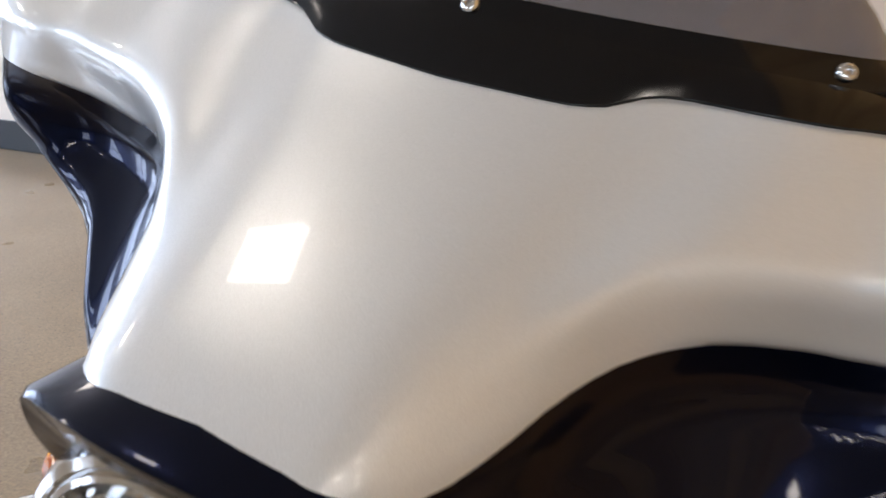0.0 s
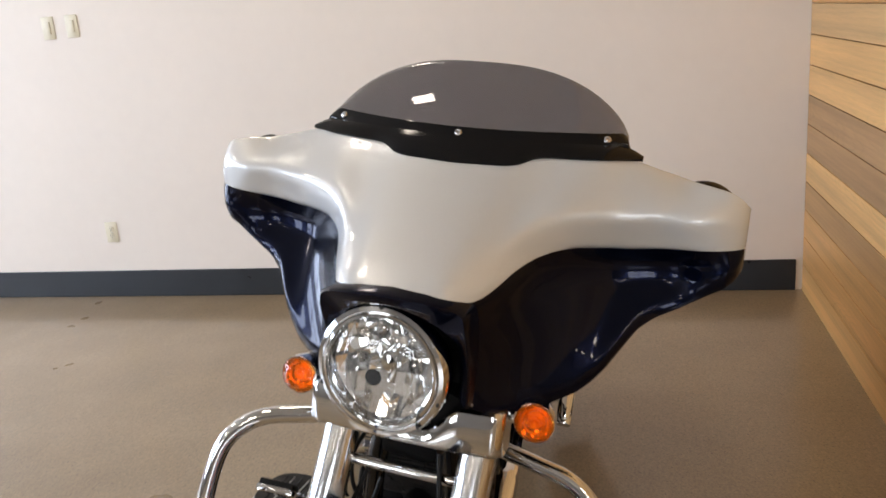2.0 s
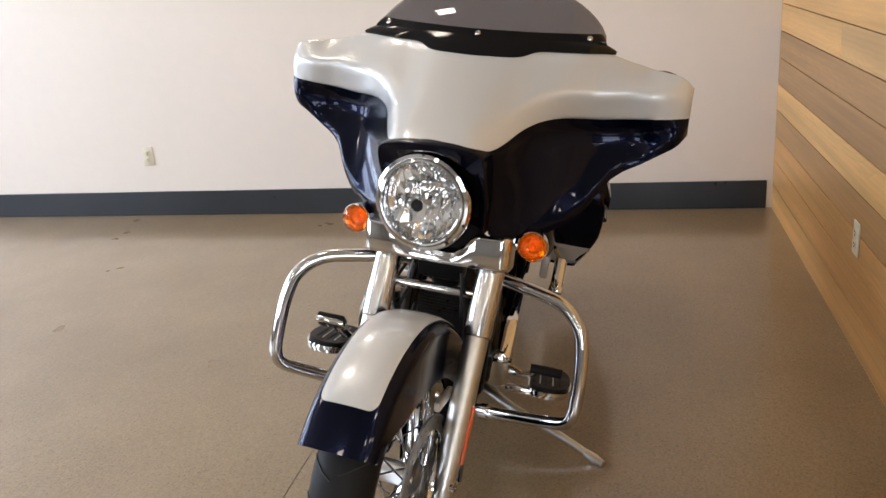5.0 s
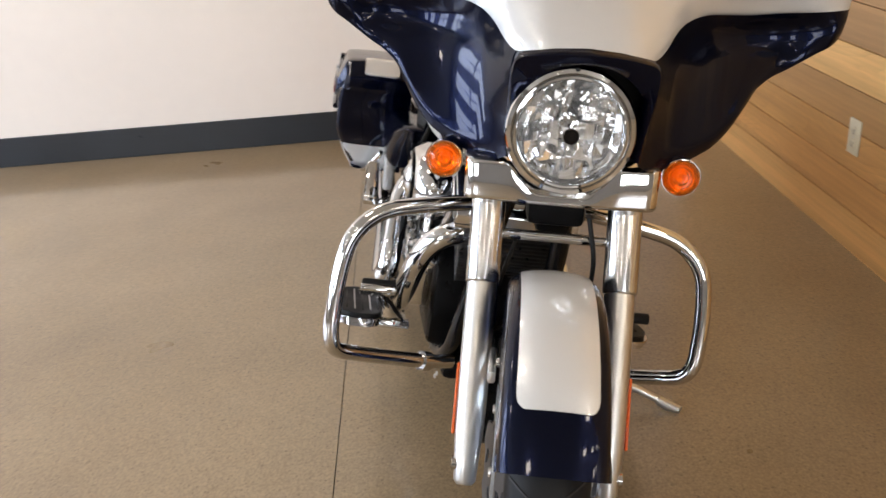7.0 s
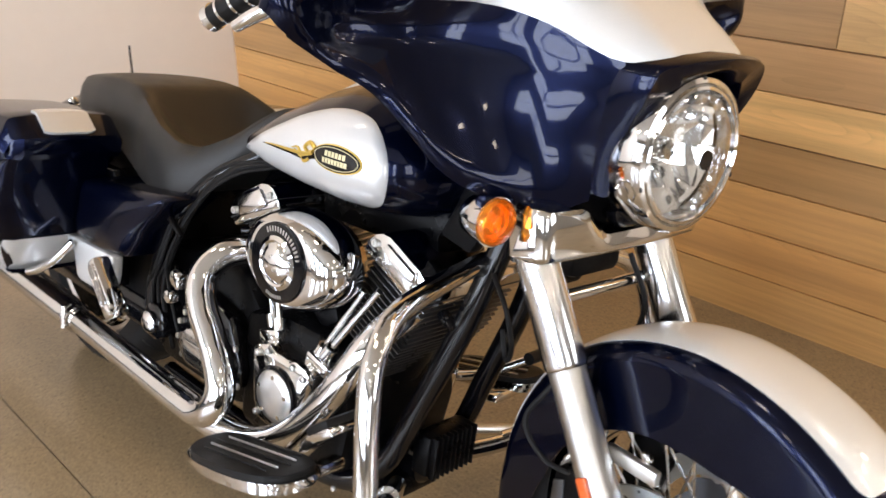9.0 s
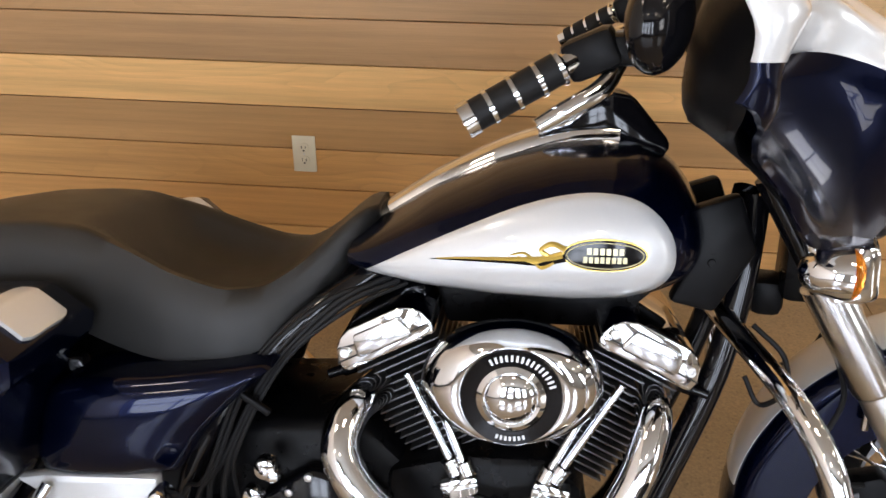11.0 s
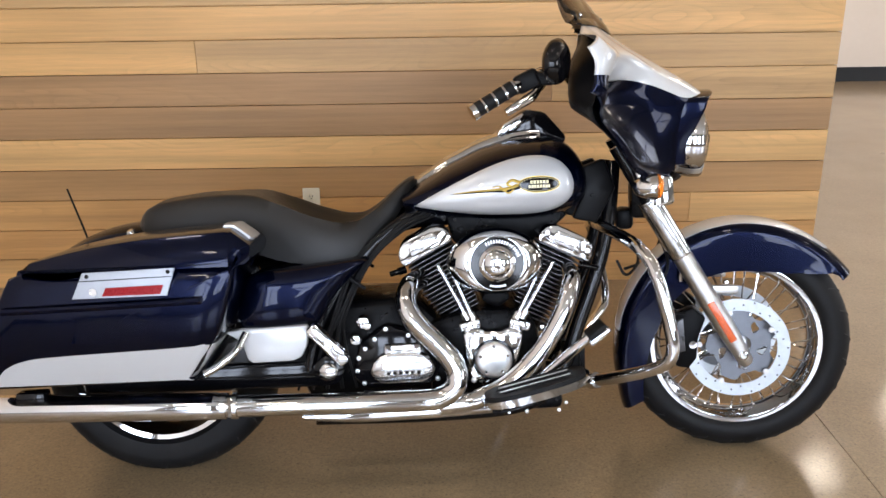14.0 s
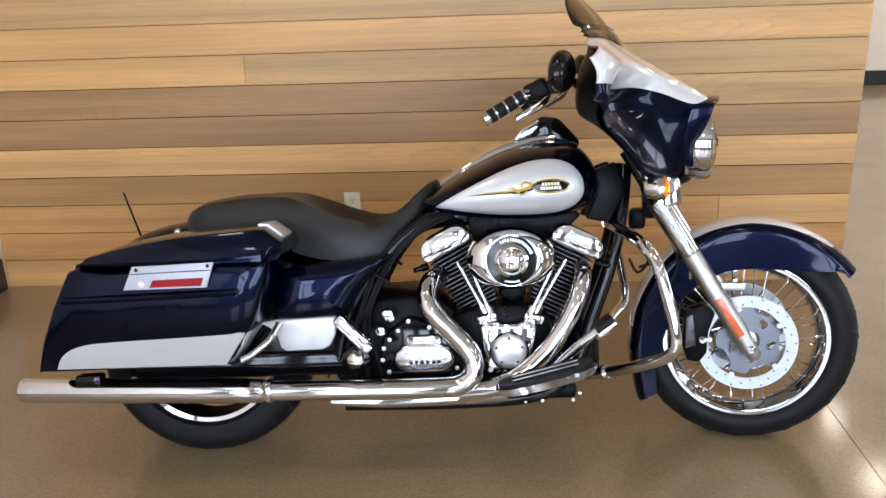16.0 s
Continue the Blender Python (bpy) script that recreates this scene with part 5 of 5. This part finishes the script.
for k in range(5):
    t = radians(90 + 72 * k)
    part("cover_bolt", lathe([(0, 0.0001), (0, 0.005), (0.003, 0.004), (0.003, 0.0001)], (0.111 + 0.038 * math.cos(t), -0.207, 0.322 + 0.038 * math.sin(t)), (0, -1, 0), 10), CHROME, cc)
for x, z in ((0.050, 0.385), (0.080, 0.398), (0.150, 0.392), (0.180, 0.382), (0.056, 0.268), (0.140, 0.266)):
    part("cover_bolt", lathe([(0, 0.0001), (0, 0.007), (0.005, 0.006), (0.006, 0.003), (0.002, 0.0025), (0.002, 0.0001)], (x, -0.196, z), (0, -1, 0), 12), ALLOY, cc)
# gearbox end cover
TR = [(-0.222, 0.300), (-0.212, 0.326), (-0.192, 0.346), (-0.165, 0.352), (-0.100, 0.352), (-0.072, 0.344), (-0.050, 0.324), (-0.042, 0.300), (-0.055, 0.280), (-0.080, 0.266), (-0.185, 0.265), (-0.210, 0.278)]
tr = part("end_cover", prism(TR, -0.165, -0.198, 0.012), SATIN, engine, "chrome gearbox end cover")
part("end_cover_top", prism([(-0.182, 0.345), (-0.180, 0.372), (-0.082, 0.372), (-0.080, 0.345)], -0.165, -0.192, 0.006), SATIN, tr)
part("raised_panel", prism([(-0.190, 0.285), (-0.190, 0.325), (-0.075, 0.325), (-0.075, 0.285)], -0.196, -0.203, 0.003), SATIN, tr)
for k in range(6):
    part("letter_bar", box((-0.170 + 0.016 * k, -0.2035, 0.298), (0.010, 0.001, 0.009), 0), BLACK, tr, smooth=False)
for x, z in ((-0.168, 0.366), (-0.094, 0.366)):
    part("cover_bolt", lathe([(0, 0.0001), (0, 0.008), (0.004, 0.007), (0.004, 0.0001)], (x, -0.192, z), (0, -1, 0), 12), CHROME, tr)
for x, z in ((-0.206, 0.385), (-0.115, 0.392), (-0.052, 0.345), (-0.040, 0.270), (-0.238, 0.265), (-0.250, 0.335), (-0.175, 0.412), (-0.255, 0.300), (-0.232, 0.360)):
    part("case_bolt", lathe([(0, 0.0001), (0, 0.0068), (0.005, 0.0058), (0.006, 0.0001)], (x, -0.170, z), (0, -1, 0), 12), ALLOY, engine)
for x, z, r in ((-0.232, 0.438, 0.019), (-0.254, 0.392, 0.016), (-0.222, 0.428, 0.012)):
    part("filler_cap", lathe([(0, 0.0001), (0, r), (0.012, r), (0.018, r * 0.8), (0.020, r * 0.4), (0.020, 0.0001)], (x, -0.185, z), (0, -1, 0), 18), CHROME, engine, "chrome cap")
part("pivot_cap", lathe([(0, 0.0001), (0, 0.024), (0.010, 0.024), (0.016, 0.015), (0.017, 0.0001)], (-0.330, -0.190, 0.308), (0, -1, 0), 22), CHROME, engine, "chrome swingarm pivot cap")
part("pivot_boss", lathe([(0, 0.044), (0.05, 0.040), (0.055, 0.030)], (-0.330, -0.135, 0.308), (0, -1, 0), 24, caps=True), BLACK, engine)
part("oil_filter", lathe([(0, 0.001), (0, 0.034), (0.07, 0.034), (0.078, 0.026), (0.079, 0.001)], (0.27, -0.02, 0.235), (1, 0, -0.1), 24), BLACK, engine, "black oil filter")
part("horn_cover", prism([(0.085, 0.47), (0.115, 0.52), (0.150, 0.52), (0.172, 0.47), (0.13, 0.44)], -0.02, -0.12, 0.012), WRINKLE, engine)

# exhaust
exhaust = new("exhaust")
exhaust.parent = bike
tagged(exhaust, "chrome exhaust pipes and long muffler")
part("rear_pipe", tube([(-0.075, -0.10, 0.535), (-0.105, -0.165, 0.525), (-0.117, -0.205, 0.492), (-0.106, -0.222, 0.458), (-0.082, -0.230, 0.425), (-0.048, -0.234, 0.390), (-0.010, -0.240, 0.346), (0.010, -0.246, 0.304), (0.002, -0.254, 0.266), (-0.035, -0.256, 0.242), (-0.085, -0.256, 0.237), (-0.30, -0.245, 0.236), (-0.575, -0.232, 0.237)], 0.0285, 20, 6), CHROME, exhaust, "polished chrome header pipe")
part("front_pipe", tube([(0.325, -0.085, 0.545), (0.330, -0.150, 0.530), (0.318, -0.185, 0.495), (0.300, -0.203, 0.450), (0.268, -0.212, 0.392), (0.222, -0.218, 0.330), (0.166, -0.224, 0.276), (0.110, -0.228, 0.242), (0.04, -0.232, 0.222), (-0.04, -0.240, 0.218)], 0.026, 20, 6), CHROME, exhaust, "polished chrome front pipe")
part("lower_shield", tube([(0.10, -0.21, 0.198), (-0.05, -0.215, 0.196), (-0.25, -0.22, 0.194), (-0.40, -0.225, 0.198)], [0.018, 0.021, 0.020, 0.010], 16, 5), CHROME, exhaust)
MX = Vector((-0.715, 0.004, 0.022)).normalized()
part("muffler", lathe([(0.0, 0.029), (0.01, 0.030), (0.03, 0.0345), (0.06, 0.0360), (0.67, 0.0370), (0.708, 0.0358), (0.713, 0.0340), (0.708, 0.030), (0.55, 0.029), (0.55, 0.001)], (-0.585, -0.232, 0.238), MX, 32), CHROME, exhaust, "long straight chrome muffler")
for d in (-0.018, 0.010):
    part("clamp_band", lathe([(d, 0.029), (d, 0.0345), (d + 0.014, 0.0345), (d + 0.014, 0.029)], (-0.585, -0.232, 0.238), MX, 28), CHROME, exhaust)
part("clamp_bolt", tube([(-0.582, -0.264, 0.219), (-0.582, -0.264, 0.272)], 0.006, 8, 1), CHROME, exhaust)
part("muffler_bracket", box((-1.085, -0.250, 0.292), (0.075, 0.045, 0.032), 0.008), BLACK, exhaust, "black muffler bracket")

# ---- frame ----
frame_root = new("frame")
frame_root.parent = bike
tagged(frame_root, "gloss black tubular steel frame")
for s in (-1, 1):
    part("down_tube", tube([(0.475, 0.030 * s, 0.83), (0.458, 0.055 * s, 0.70), (0.425, 0.075 * s, 0.56), (0.362, 0.085 * s, 0.390), (0.300, 0.095 * s, 0.240), (0.20, 0.105 * s, 0.165), (-0.05, 0.11 * s, 0.150), (-0.38, 0.11 * s, 0.155)], 0.0205, 14, 6), BLACK, frame_root, "black down tube")
    part("seat_rail", tube([(-0.08, 0.11 * s, 0.720), (-0.17, 0.15 * s, 0.662), (-0.24, 0.165 * s, 0.590), (-0.315, 0.170 * s, 0.490), (-0.365, 0.165 * s, 0.390), (-0.390, 0.15 * s, 0.27)], 0.0165, 12, 6), BLACK, frame_root, "black seat rail")
    part("neck_cover", prism([(0.358, 0.815), (0.440, 0.842), (0.470, 0.760), (0.415, 0.665), (0.350, 0.680), (0.378, 0.745)], 0.055 * s, 0.088 * s, 0.008), PLASTIC, frame_root, "black neck cover")
    part("neck_screw", lathe([(0, 0.0001), (0, 0.006), (0.003, 0.005), (0.003, 0.0001)], (0.405, 0.088 * s, 0.742), (0, s, 0), 14), PLASTIC, frame_root)
    for k in range(5):
        q = [rnd.uniform(-1, 1) for _ in range(8)]
        part("cable", tube([(-0.03 - 0.012 * k, 0.120 * s, 0.712 + 0.006 * q[0]), (-0.11 - 0.012 * k, (0.152 + 0.008 * q[1]) * s, 0.680 + 0.008 * q[2]), (-0.20 - 0.014 * k, (0.176 + 0.010 * q[3]) * s, 0.590 + 0.012 * q[4]), (-0.268 - 0.014 * k, (0.186 + 0.010 * q[5]) * s, 0.48 - 0.015 * k), (-0.285 - 0.020 * k, 0.18 * s, 0.38 + 0.02 * q[6]), (-0.26 - 0.04 * k, 0.155 * s, 0.25)], 0.0032 + 0.0022 * abs(q[7]), 8, 6), RUBBER, frame_root, "black cable")
    part("cable_clip", box((-0.245, 0.196 * s, 0.545), (0.060, 0.012, 0.010), 0.003, turn=Matrix.Rotation(radians(35), 3, "Y")), PLASTIC, frame_root)
part("backbone", tube([(0.44, 0, 0.79), (0.30, 0, 0.735), (0.10, 0, 0.705), (-0.12, 0, 0.690), (-0.30, 0, 0.60)], 0.034, 16, 5), BLACK, frame_root, "black backbone tube under the tank")
# made-up block that blacks out the see-through gap under the tank
part("gap_block", prism([(0.02, 0.62), (0.0, 0.70), (0.30, 0.715), (0.345, 0.69), (0.27, 0.62)], -0.045, 0.045, 0.01), WRINKLE, frame_root, "black block added to darken the gap between the cylinders")
part("battery_box", box((-0.46, 0, 0.44), (0.24, 0.32, 0.30), 0.02), PLASTIC, frame_root, "black battery and electrics box")
part("swingarm", box((-0.66, 0, 0.295), (0.66, 0.34, 0.075), 0.015), BLACK, frame_root, "black swingarm")
part("belly_box", box((0.20, -0.02, 0.172), (0.22, 0.18, 0.05), 0.018), WRINKLE, frame_root)
for x in (0.155, 0.205, 0.295, 0.315):
    part("belly_bolt", lathe([(0, 0.0001), (0, 0.006), (0.005, 0.005), (0.006, 0.0001)], (x, -0.120, 0.150 + 0.02 * (x > 0.3)), (0, -1, 0), 12), ALLOY, frame_root)
part("regulator", box((0.350, 0, 0.27), (0.04, 0.12, 0.08), 0.008), WRINKLE, frame_root)
for k in range(9):
    part("regulator_fin", box((0.376, -0.052 + 0.013 * k, 0.27), (0.014, 0.004, 0.08), 0.001), WRINKLE, frame_root)

# engine guards
for s in (-1, 1):
    part("engine_guard", tube([(0.428, 0.02 * s, 0.658), (0.436, 0.10 * s, 0.653), (0.456, 0.22 * s, 0.640), (0.474, 0.305 * s, 0.622), (0.497, 0.356 * s, 0.578), (0.515, 0.375 * s, 0.510), (0.533, 0.382 * s, 0.418), (0.537, 0.380 * s, 0.368), (0.524, 0.366 * s, 0.336), (0.490, 0.328 * s, 0.310), (0.438, 0.255 * s, 0.276), (0.378, 0.155 * s, 0.238), (0.340, 0.10 * s, 0.220)], 0.0165, 16, 6), CHROME, bike, "chrome tubular engine guard")
    part("guard_clamp", lathe([(-0.012, 0.001), (-0.012, 0.022), (0.012, 0.022), (0.012, 0.001)], (0.384, 0.166 * s, 0.242), (0.5, 0.8 * s, 0.33), 18), CHROME, bike)


# footboards
def footboard(s):
    root = new("footboard")
    root.parent = bike
    tagged(root, "chrome rider footboard with a ribbed black rubber pad")
    m = Matrix.Translation((0.205, 0.312 * s, 0.281)) @ Matrix.Rotation(radians(-13), 4, "Y")
    o = [(0.142 * c[0], 0.060 * c[1]) for c in oval(0, 0, 1, 1, 36, 3.2)]
    o = [(x, y - 0.012 * s * (1 - (x / 0.142) ** 2) * (-1)) for x, y in o]
    def plate(k, z0, z1):
        bm = skin([[Vector((x * k, y * k, z0)) for x, y in o], [Vector((x * k, y * k, z1)) for x, y in o]])
        bmesh.ops.bevel(bm, geom=[e for e in bm.edges if abs(e.verts[0].co.z - e.verts[1].co.z) < 1e-6], offset=0.002, segments=2, affect="EDGES")
        bm.transform(m)
        return bm
    part("tray", plate(1.0, -0.010, 0.0), CHROME, root, "chrome tray")
    part("lower_trim", plate(0.93, -0.021, -0.011), CHROME, root)
    pad = part("pad", plate(0.93, 0.0, 0.010), RUBBER, root, "black rubber pad")
    for k in range(5):
        y = -0.036 + 0.018 * k
        bm = box((0, y, 0.0112), (0.20 - abs(k - 2) * 0.016, 0.0035, 0.0035), 0.0012)
        bm.transform(m)
        part("rib", bm, ALLOY if k in (1, 3) else RUBBER, pad)
    for x in (-0.09, 0.09):
        bm = box((x, -0.06 * s, -0.018), (0.03, 0.10, 0.02), 0.005)
        bm.transform(m)
        part("mount", bm, CHROME, root)


footboard(-1)
footboard(1)
pedal = part("brake_pedal", tube([(0.16, -0.21, 0.215), (0.23, -0.235, 0.275), (0.300, -0.265, 0.345), (0.352, -0.283, 0.392)], [0.014, 0.015, 0.014, 0.012], 10, 5), CHROME, bike, "chrome brake pedal with a black pad")
part("pedal_plate", box((0.372, -0.288, 0.402), (0.062, 0.080, 0.014), 0.004, turn=Matrix.Rotation(radians(-38), 3, "Y")), CHROME, pedal)
part("pedal_pad", box((0.366, -0.288, 0.412), (0.055, 0.074, 0.016), 0.005, turn=Matrix.Rotation(radians(-38), 3, "Y")), RUBBER, pedal, "black rubber pedal pad")
lever = part("shift_lever", tube([(0.14, 0.21, 0.27), (0.24, 0.25, 0.305), (0.335, 0.285, 0.37)], 0.010, 10, 5), CHROME, bike, "chrome heel-toe shift lever")
part("shift_peg", tube([(0.335, 0.26, 0.372), (0.335, 0.345, 0.372)], 0.013, 12, 1), RUBBER, lever, "black rubber shift peg")

# passenger pegs, folded up
for s in (-1, 1):
    bm = box((0, 0, 0), (0.118, 0.040, 0.036), 0.010)
    for k in range(3):
        box((0, -0.0205 * -s, -0.010 + 0.010 * k), (0.09, 0.003, 0.003), 0.001, bm)
    bm.transform(Matrix.Translation((-0.319, 0.298 * s, 0.413)) @ Matrix.Rotation(radians(47), 4, "Y"))
    peg = part("passenger_peg", bm, CHROME, bike, "folded chrome passenger peg")
    part("peg_tip", box((-0.281, 0.298 * s, 0.372), (0.03, 0.046, 0.03), 0.008, turn=Matrix.Rotation(radians(47), 3, "Y")), CHROME, peg)
    part("bag_guard", tube([(-0.625, 0.322 * s, 0.350), (-0.595, 0.31 * s, 0.364), (-0.550, 0.295 * s, 0.398), (-0.525, 0.27 * s, 0.44)], 0.0095, 14, 5), CHROME, bike, "chrome saddlebag guard tube")

# added black plates that darken the open gap between case and side cover
for s in (-1, 1):
    part("gap_plate", prism([(-0.66, 0.34), (-0.47, 0.34), (-0.46, 0.50), (-0.50, 0.60), (-0.62, 0.60)], 0.165 * s, 0.195 * s, 0.006), BLACK, bike, "black plate added to fill the gap by the saddlebag")

# kickstand
ks = part("kickstand", tube([(0.10, 0.14, 0.165), (0.17, 0.25, 0.145), (0.235, 0.39, 0.128), (0.262, 0.458, 0.113)], [0.015, 0.013, 0.011, 0.010], 12, 5), ALLOY, bike, "polished kickstand, lowered to the floor")
part("stand_foot", tube([(0.262, 0.458, 0.112), (0.272, 0.485, 0.104), (0.292, 0.512, 0.104)], [0.012, 0.016, 0.010], 12, 4), ALLOY, ks)

# hoses between fork, calliper and frame
part("brake_hose", tube([(0.60, -0.07, 0.64), (0.63, -0.10, 0.55), (0.60, -0.13, 0.47), (0.64, -0.125, 0.42), (0.685, -0.10, 0.405)], 0.0042, 8, 6), RUBBER, bike, "black brake hose", True)
part("wiring_loop", tube([(0.49, -0.12, 0.66), (0.535, -0.13, 0.62), (0.545, -0.12, 0.56), (0.515, -0.10, 0.52), (0.49, -0.09, 0.56)], 0.0042, 8, 6), RUBBER, bike, "black wiring loop", True)
part("clutch_cable", tube([(0.60, 0.06, 0.70), (0.63, 0.075, 0.62), (0.60, 0.07, 0.53), (0.52, 0.05, 0.50)], 0.0045, 8, 6), RUBBER, bike, "", True)
part("fork_stop", tube([(0.665, -0.10, 0.585), (0.665, -0.10, 0.50)], 0.006, 8, 1), CHROME, bike, "", True)

# seat bolt and antenna
part("seat_bolt", lathe([(0, 0.0001), (0, 0.020), (0.010, 0.020), (0.014, 0.012), (0.026, 0.012), (0.032, 0.008), (0.033, 0.0001)], (-0.838, -0.115, 0.672), (-0.25, -0.35, 1), 20), CHROME, bike, "chrome seat bolt")
part("antenna", tube([(-1.068, 0.170, 0.60), (-1.074, 0.170, 0.648), (-1.125, 0.173, 0.806)], [0.0045, 0.0035, 0.0028], 8, 3), PLASTIC, bike, "thin black rubber antenna")
part("tail_section", prism([(-1.02, 0.60), (-0.97, 0.660), (-0.86, 0.700), (-0.70, 0.700), (-0.70, 0.56), (-1.00, 0.50)], -0.10, 0.10, 0.03), NAVY, bike, "navy rear fender top")

# ---- timber partition: cedar planks on a core, and its outlets ----
core = slab("wall_timber", (WX, WY + 0.020, 0.0), (WOOD_END - 0.004, WY + 0.13, 3.595), CEDAR, "partition clad in horizontal clear-finished cedar planks")
ROWS, PITCH = 28, 0.1312
TONES = {1: CEDAR_WARM, 2: CEDAR_WARM, 3: CEDAR_WARM, 4: CEDAR_BROWN, 5: CEDAR, 6: CEDAR_DARK, 7: CEDAR_DARK, 8: CEDAR, 9: CEDAR, 10: CEDAR_TAN, 11: CEDAR_WARM, 12: CEDAR}
BUTTS = {3: [1.063], 7: [0.462], 8: [-0.972]}
SECOND = {3: CEDAR, 7: CEDAR_TAN, 8: CEDAR_TAN}
for k in range(ROWS):
    z0, z1 = PITCH * (k - 1) + 0.0018, PITCH * k - 0.0018
    z0 = max(z0, 0.002)
    cuts = [WX + 0.001, *BUTTS.get(k, []), WOOD_END]
    for a, b in zip(cuts, cuts[1:]):
        bm = box(((a + b) / 2, WY + 0.010, (z0 + z1) / 2), (b - a - 0.0012, 0.0198, z1 - z0), 0.0018)
        part("plank", bm, SECOND[k] if k in SECOND and a > WX + 0.1 else TONES.get(k, CEDAR if k % 3 else CEDAR_WARM), core, smooth=False)


def outlet(name, m, label):
    root = new(name)
    root.matrix_world = m
    tagged(root, label, "power outlet", "wall outlets")
    plate = part("plate", box((0, -0.003, 0), (0.072, 0.006, 0.116), 0.003), IVORY, root)
    for dz in (0.020, -0.020):
        part("socket", prism(oval(0, dz, 0.0168, 0.0145, 20, 2.6), -0.0045, -0.0085, 0.001), IVORY, plate)
        for dx in (-0.006, 0.006):
            part("slot", box((dx, -0.0087, dz + 0.003), (0.0022, 0.001, 0.008), 0), DARK, plate)
        part("ground_hole", box((0, -0.0087, dz - 0.008), (0.005, 0.001, 0.005), 0), DARK, plate)
    part("screw", lathe([(0, 0.0001), (0, 0.003), (0.0012, 0.002), (0.0012, 0.0001)], (0, -0.006, 0), (0, -1, 0), 10), ALLOY, plate)


outlet("wall_outlet", pose(-0.546, WY, 0.379), "ivory duplex outlet on the cedar partition")
outlet("wall_outlet", pose(WX, -2.244, 0.375, 0, 0, 90), "ivory duplex outlet on the white wall")


def switch_plate(y, z):
    root = new("switch_plate")
    root.matrix_world = pose(WX, y, z, 0, 0, 90)
    tagged(root, "ivory light switch plate on the white wall", "switch plate", "switch plates")
    part("plate", box((0, -0.003, 0), (0.072, 0.006, 0.116), 0.003), IVORY, root)
    part("rocker", box((0, -0.008, 0), (0.030, 0.006, 0.064), 0.002), IVORY, root)


for y in (-2.249, -2.390):
    switch_plate(y, 1.487)
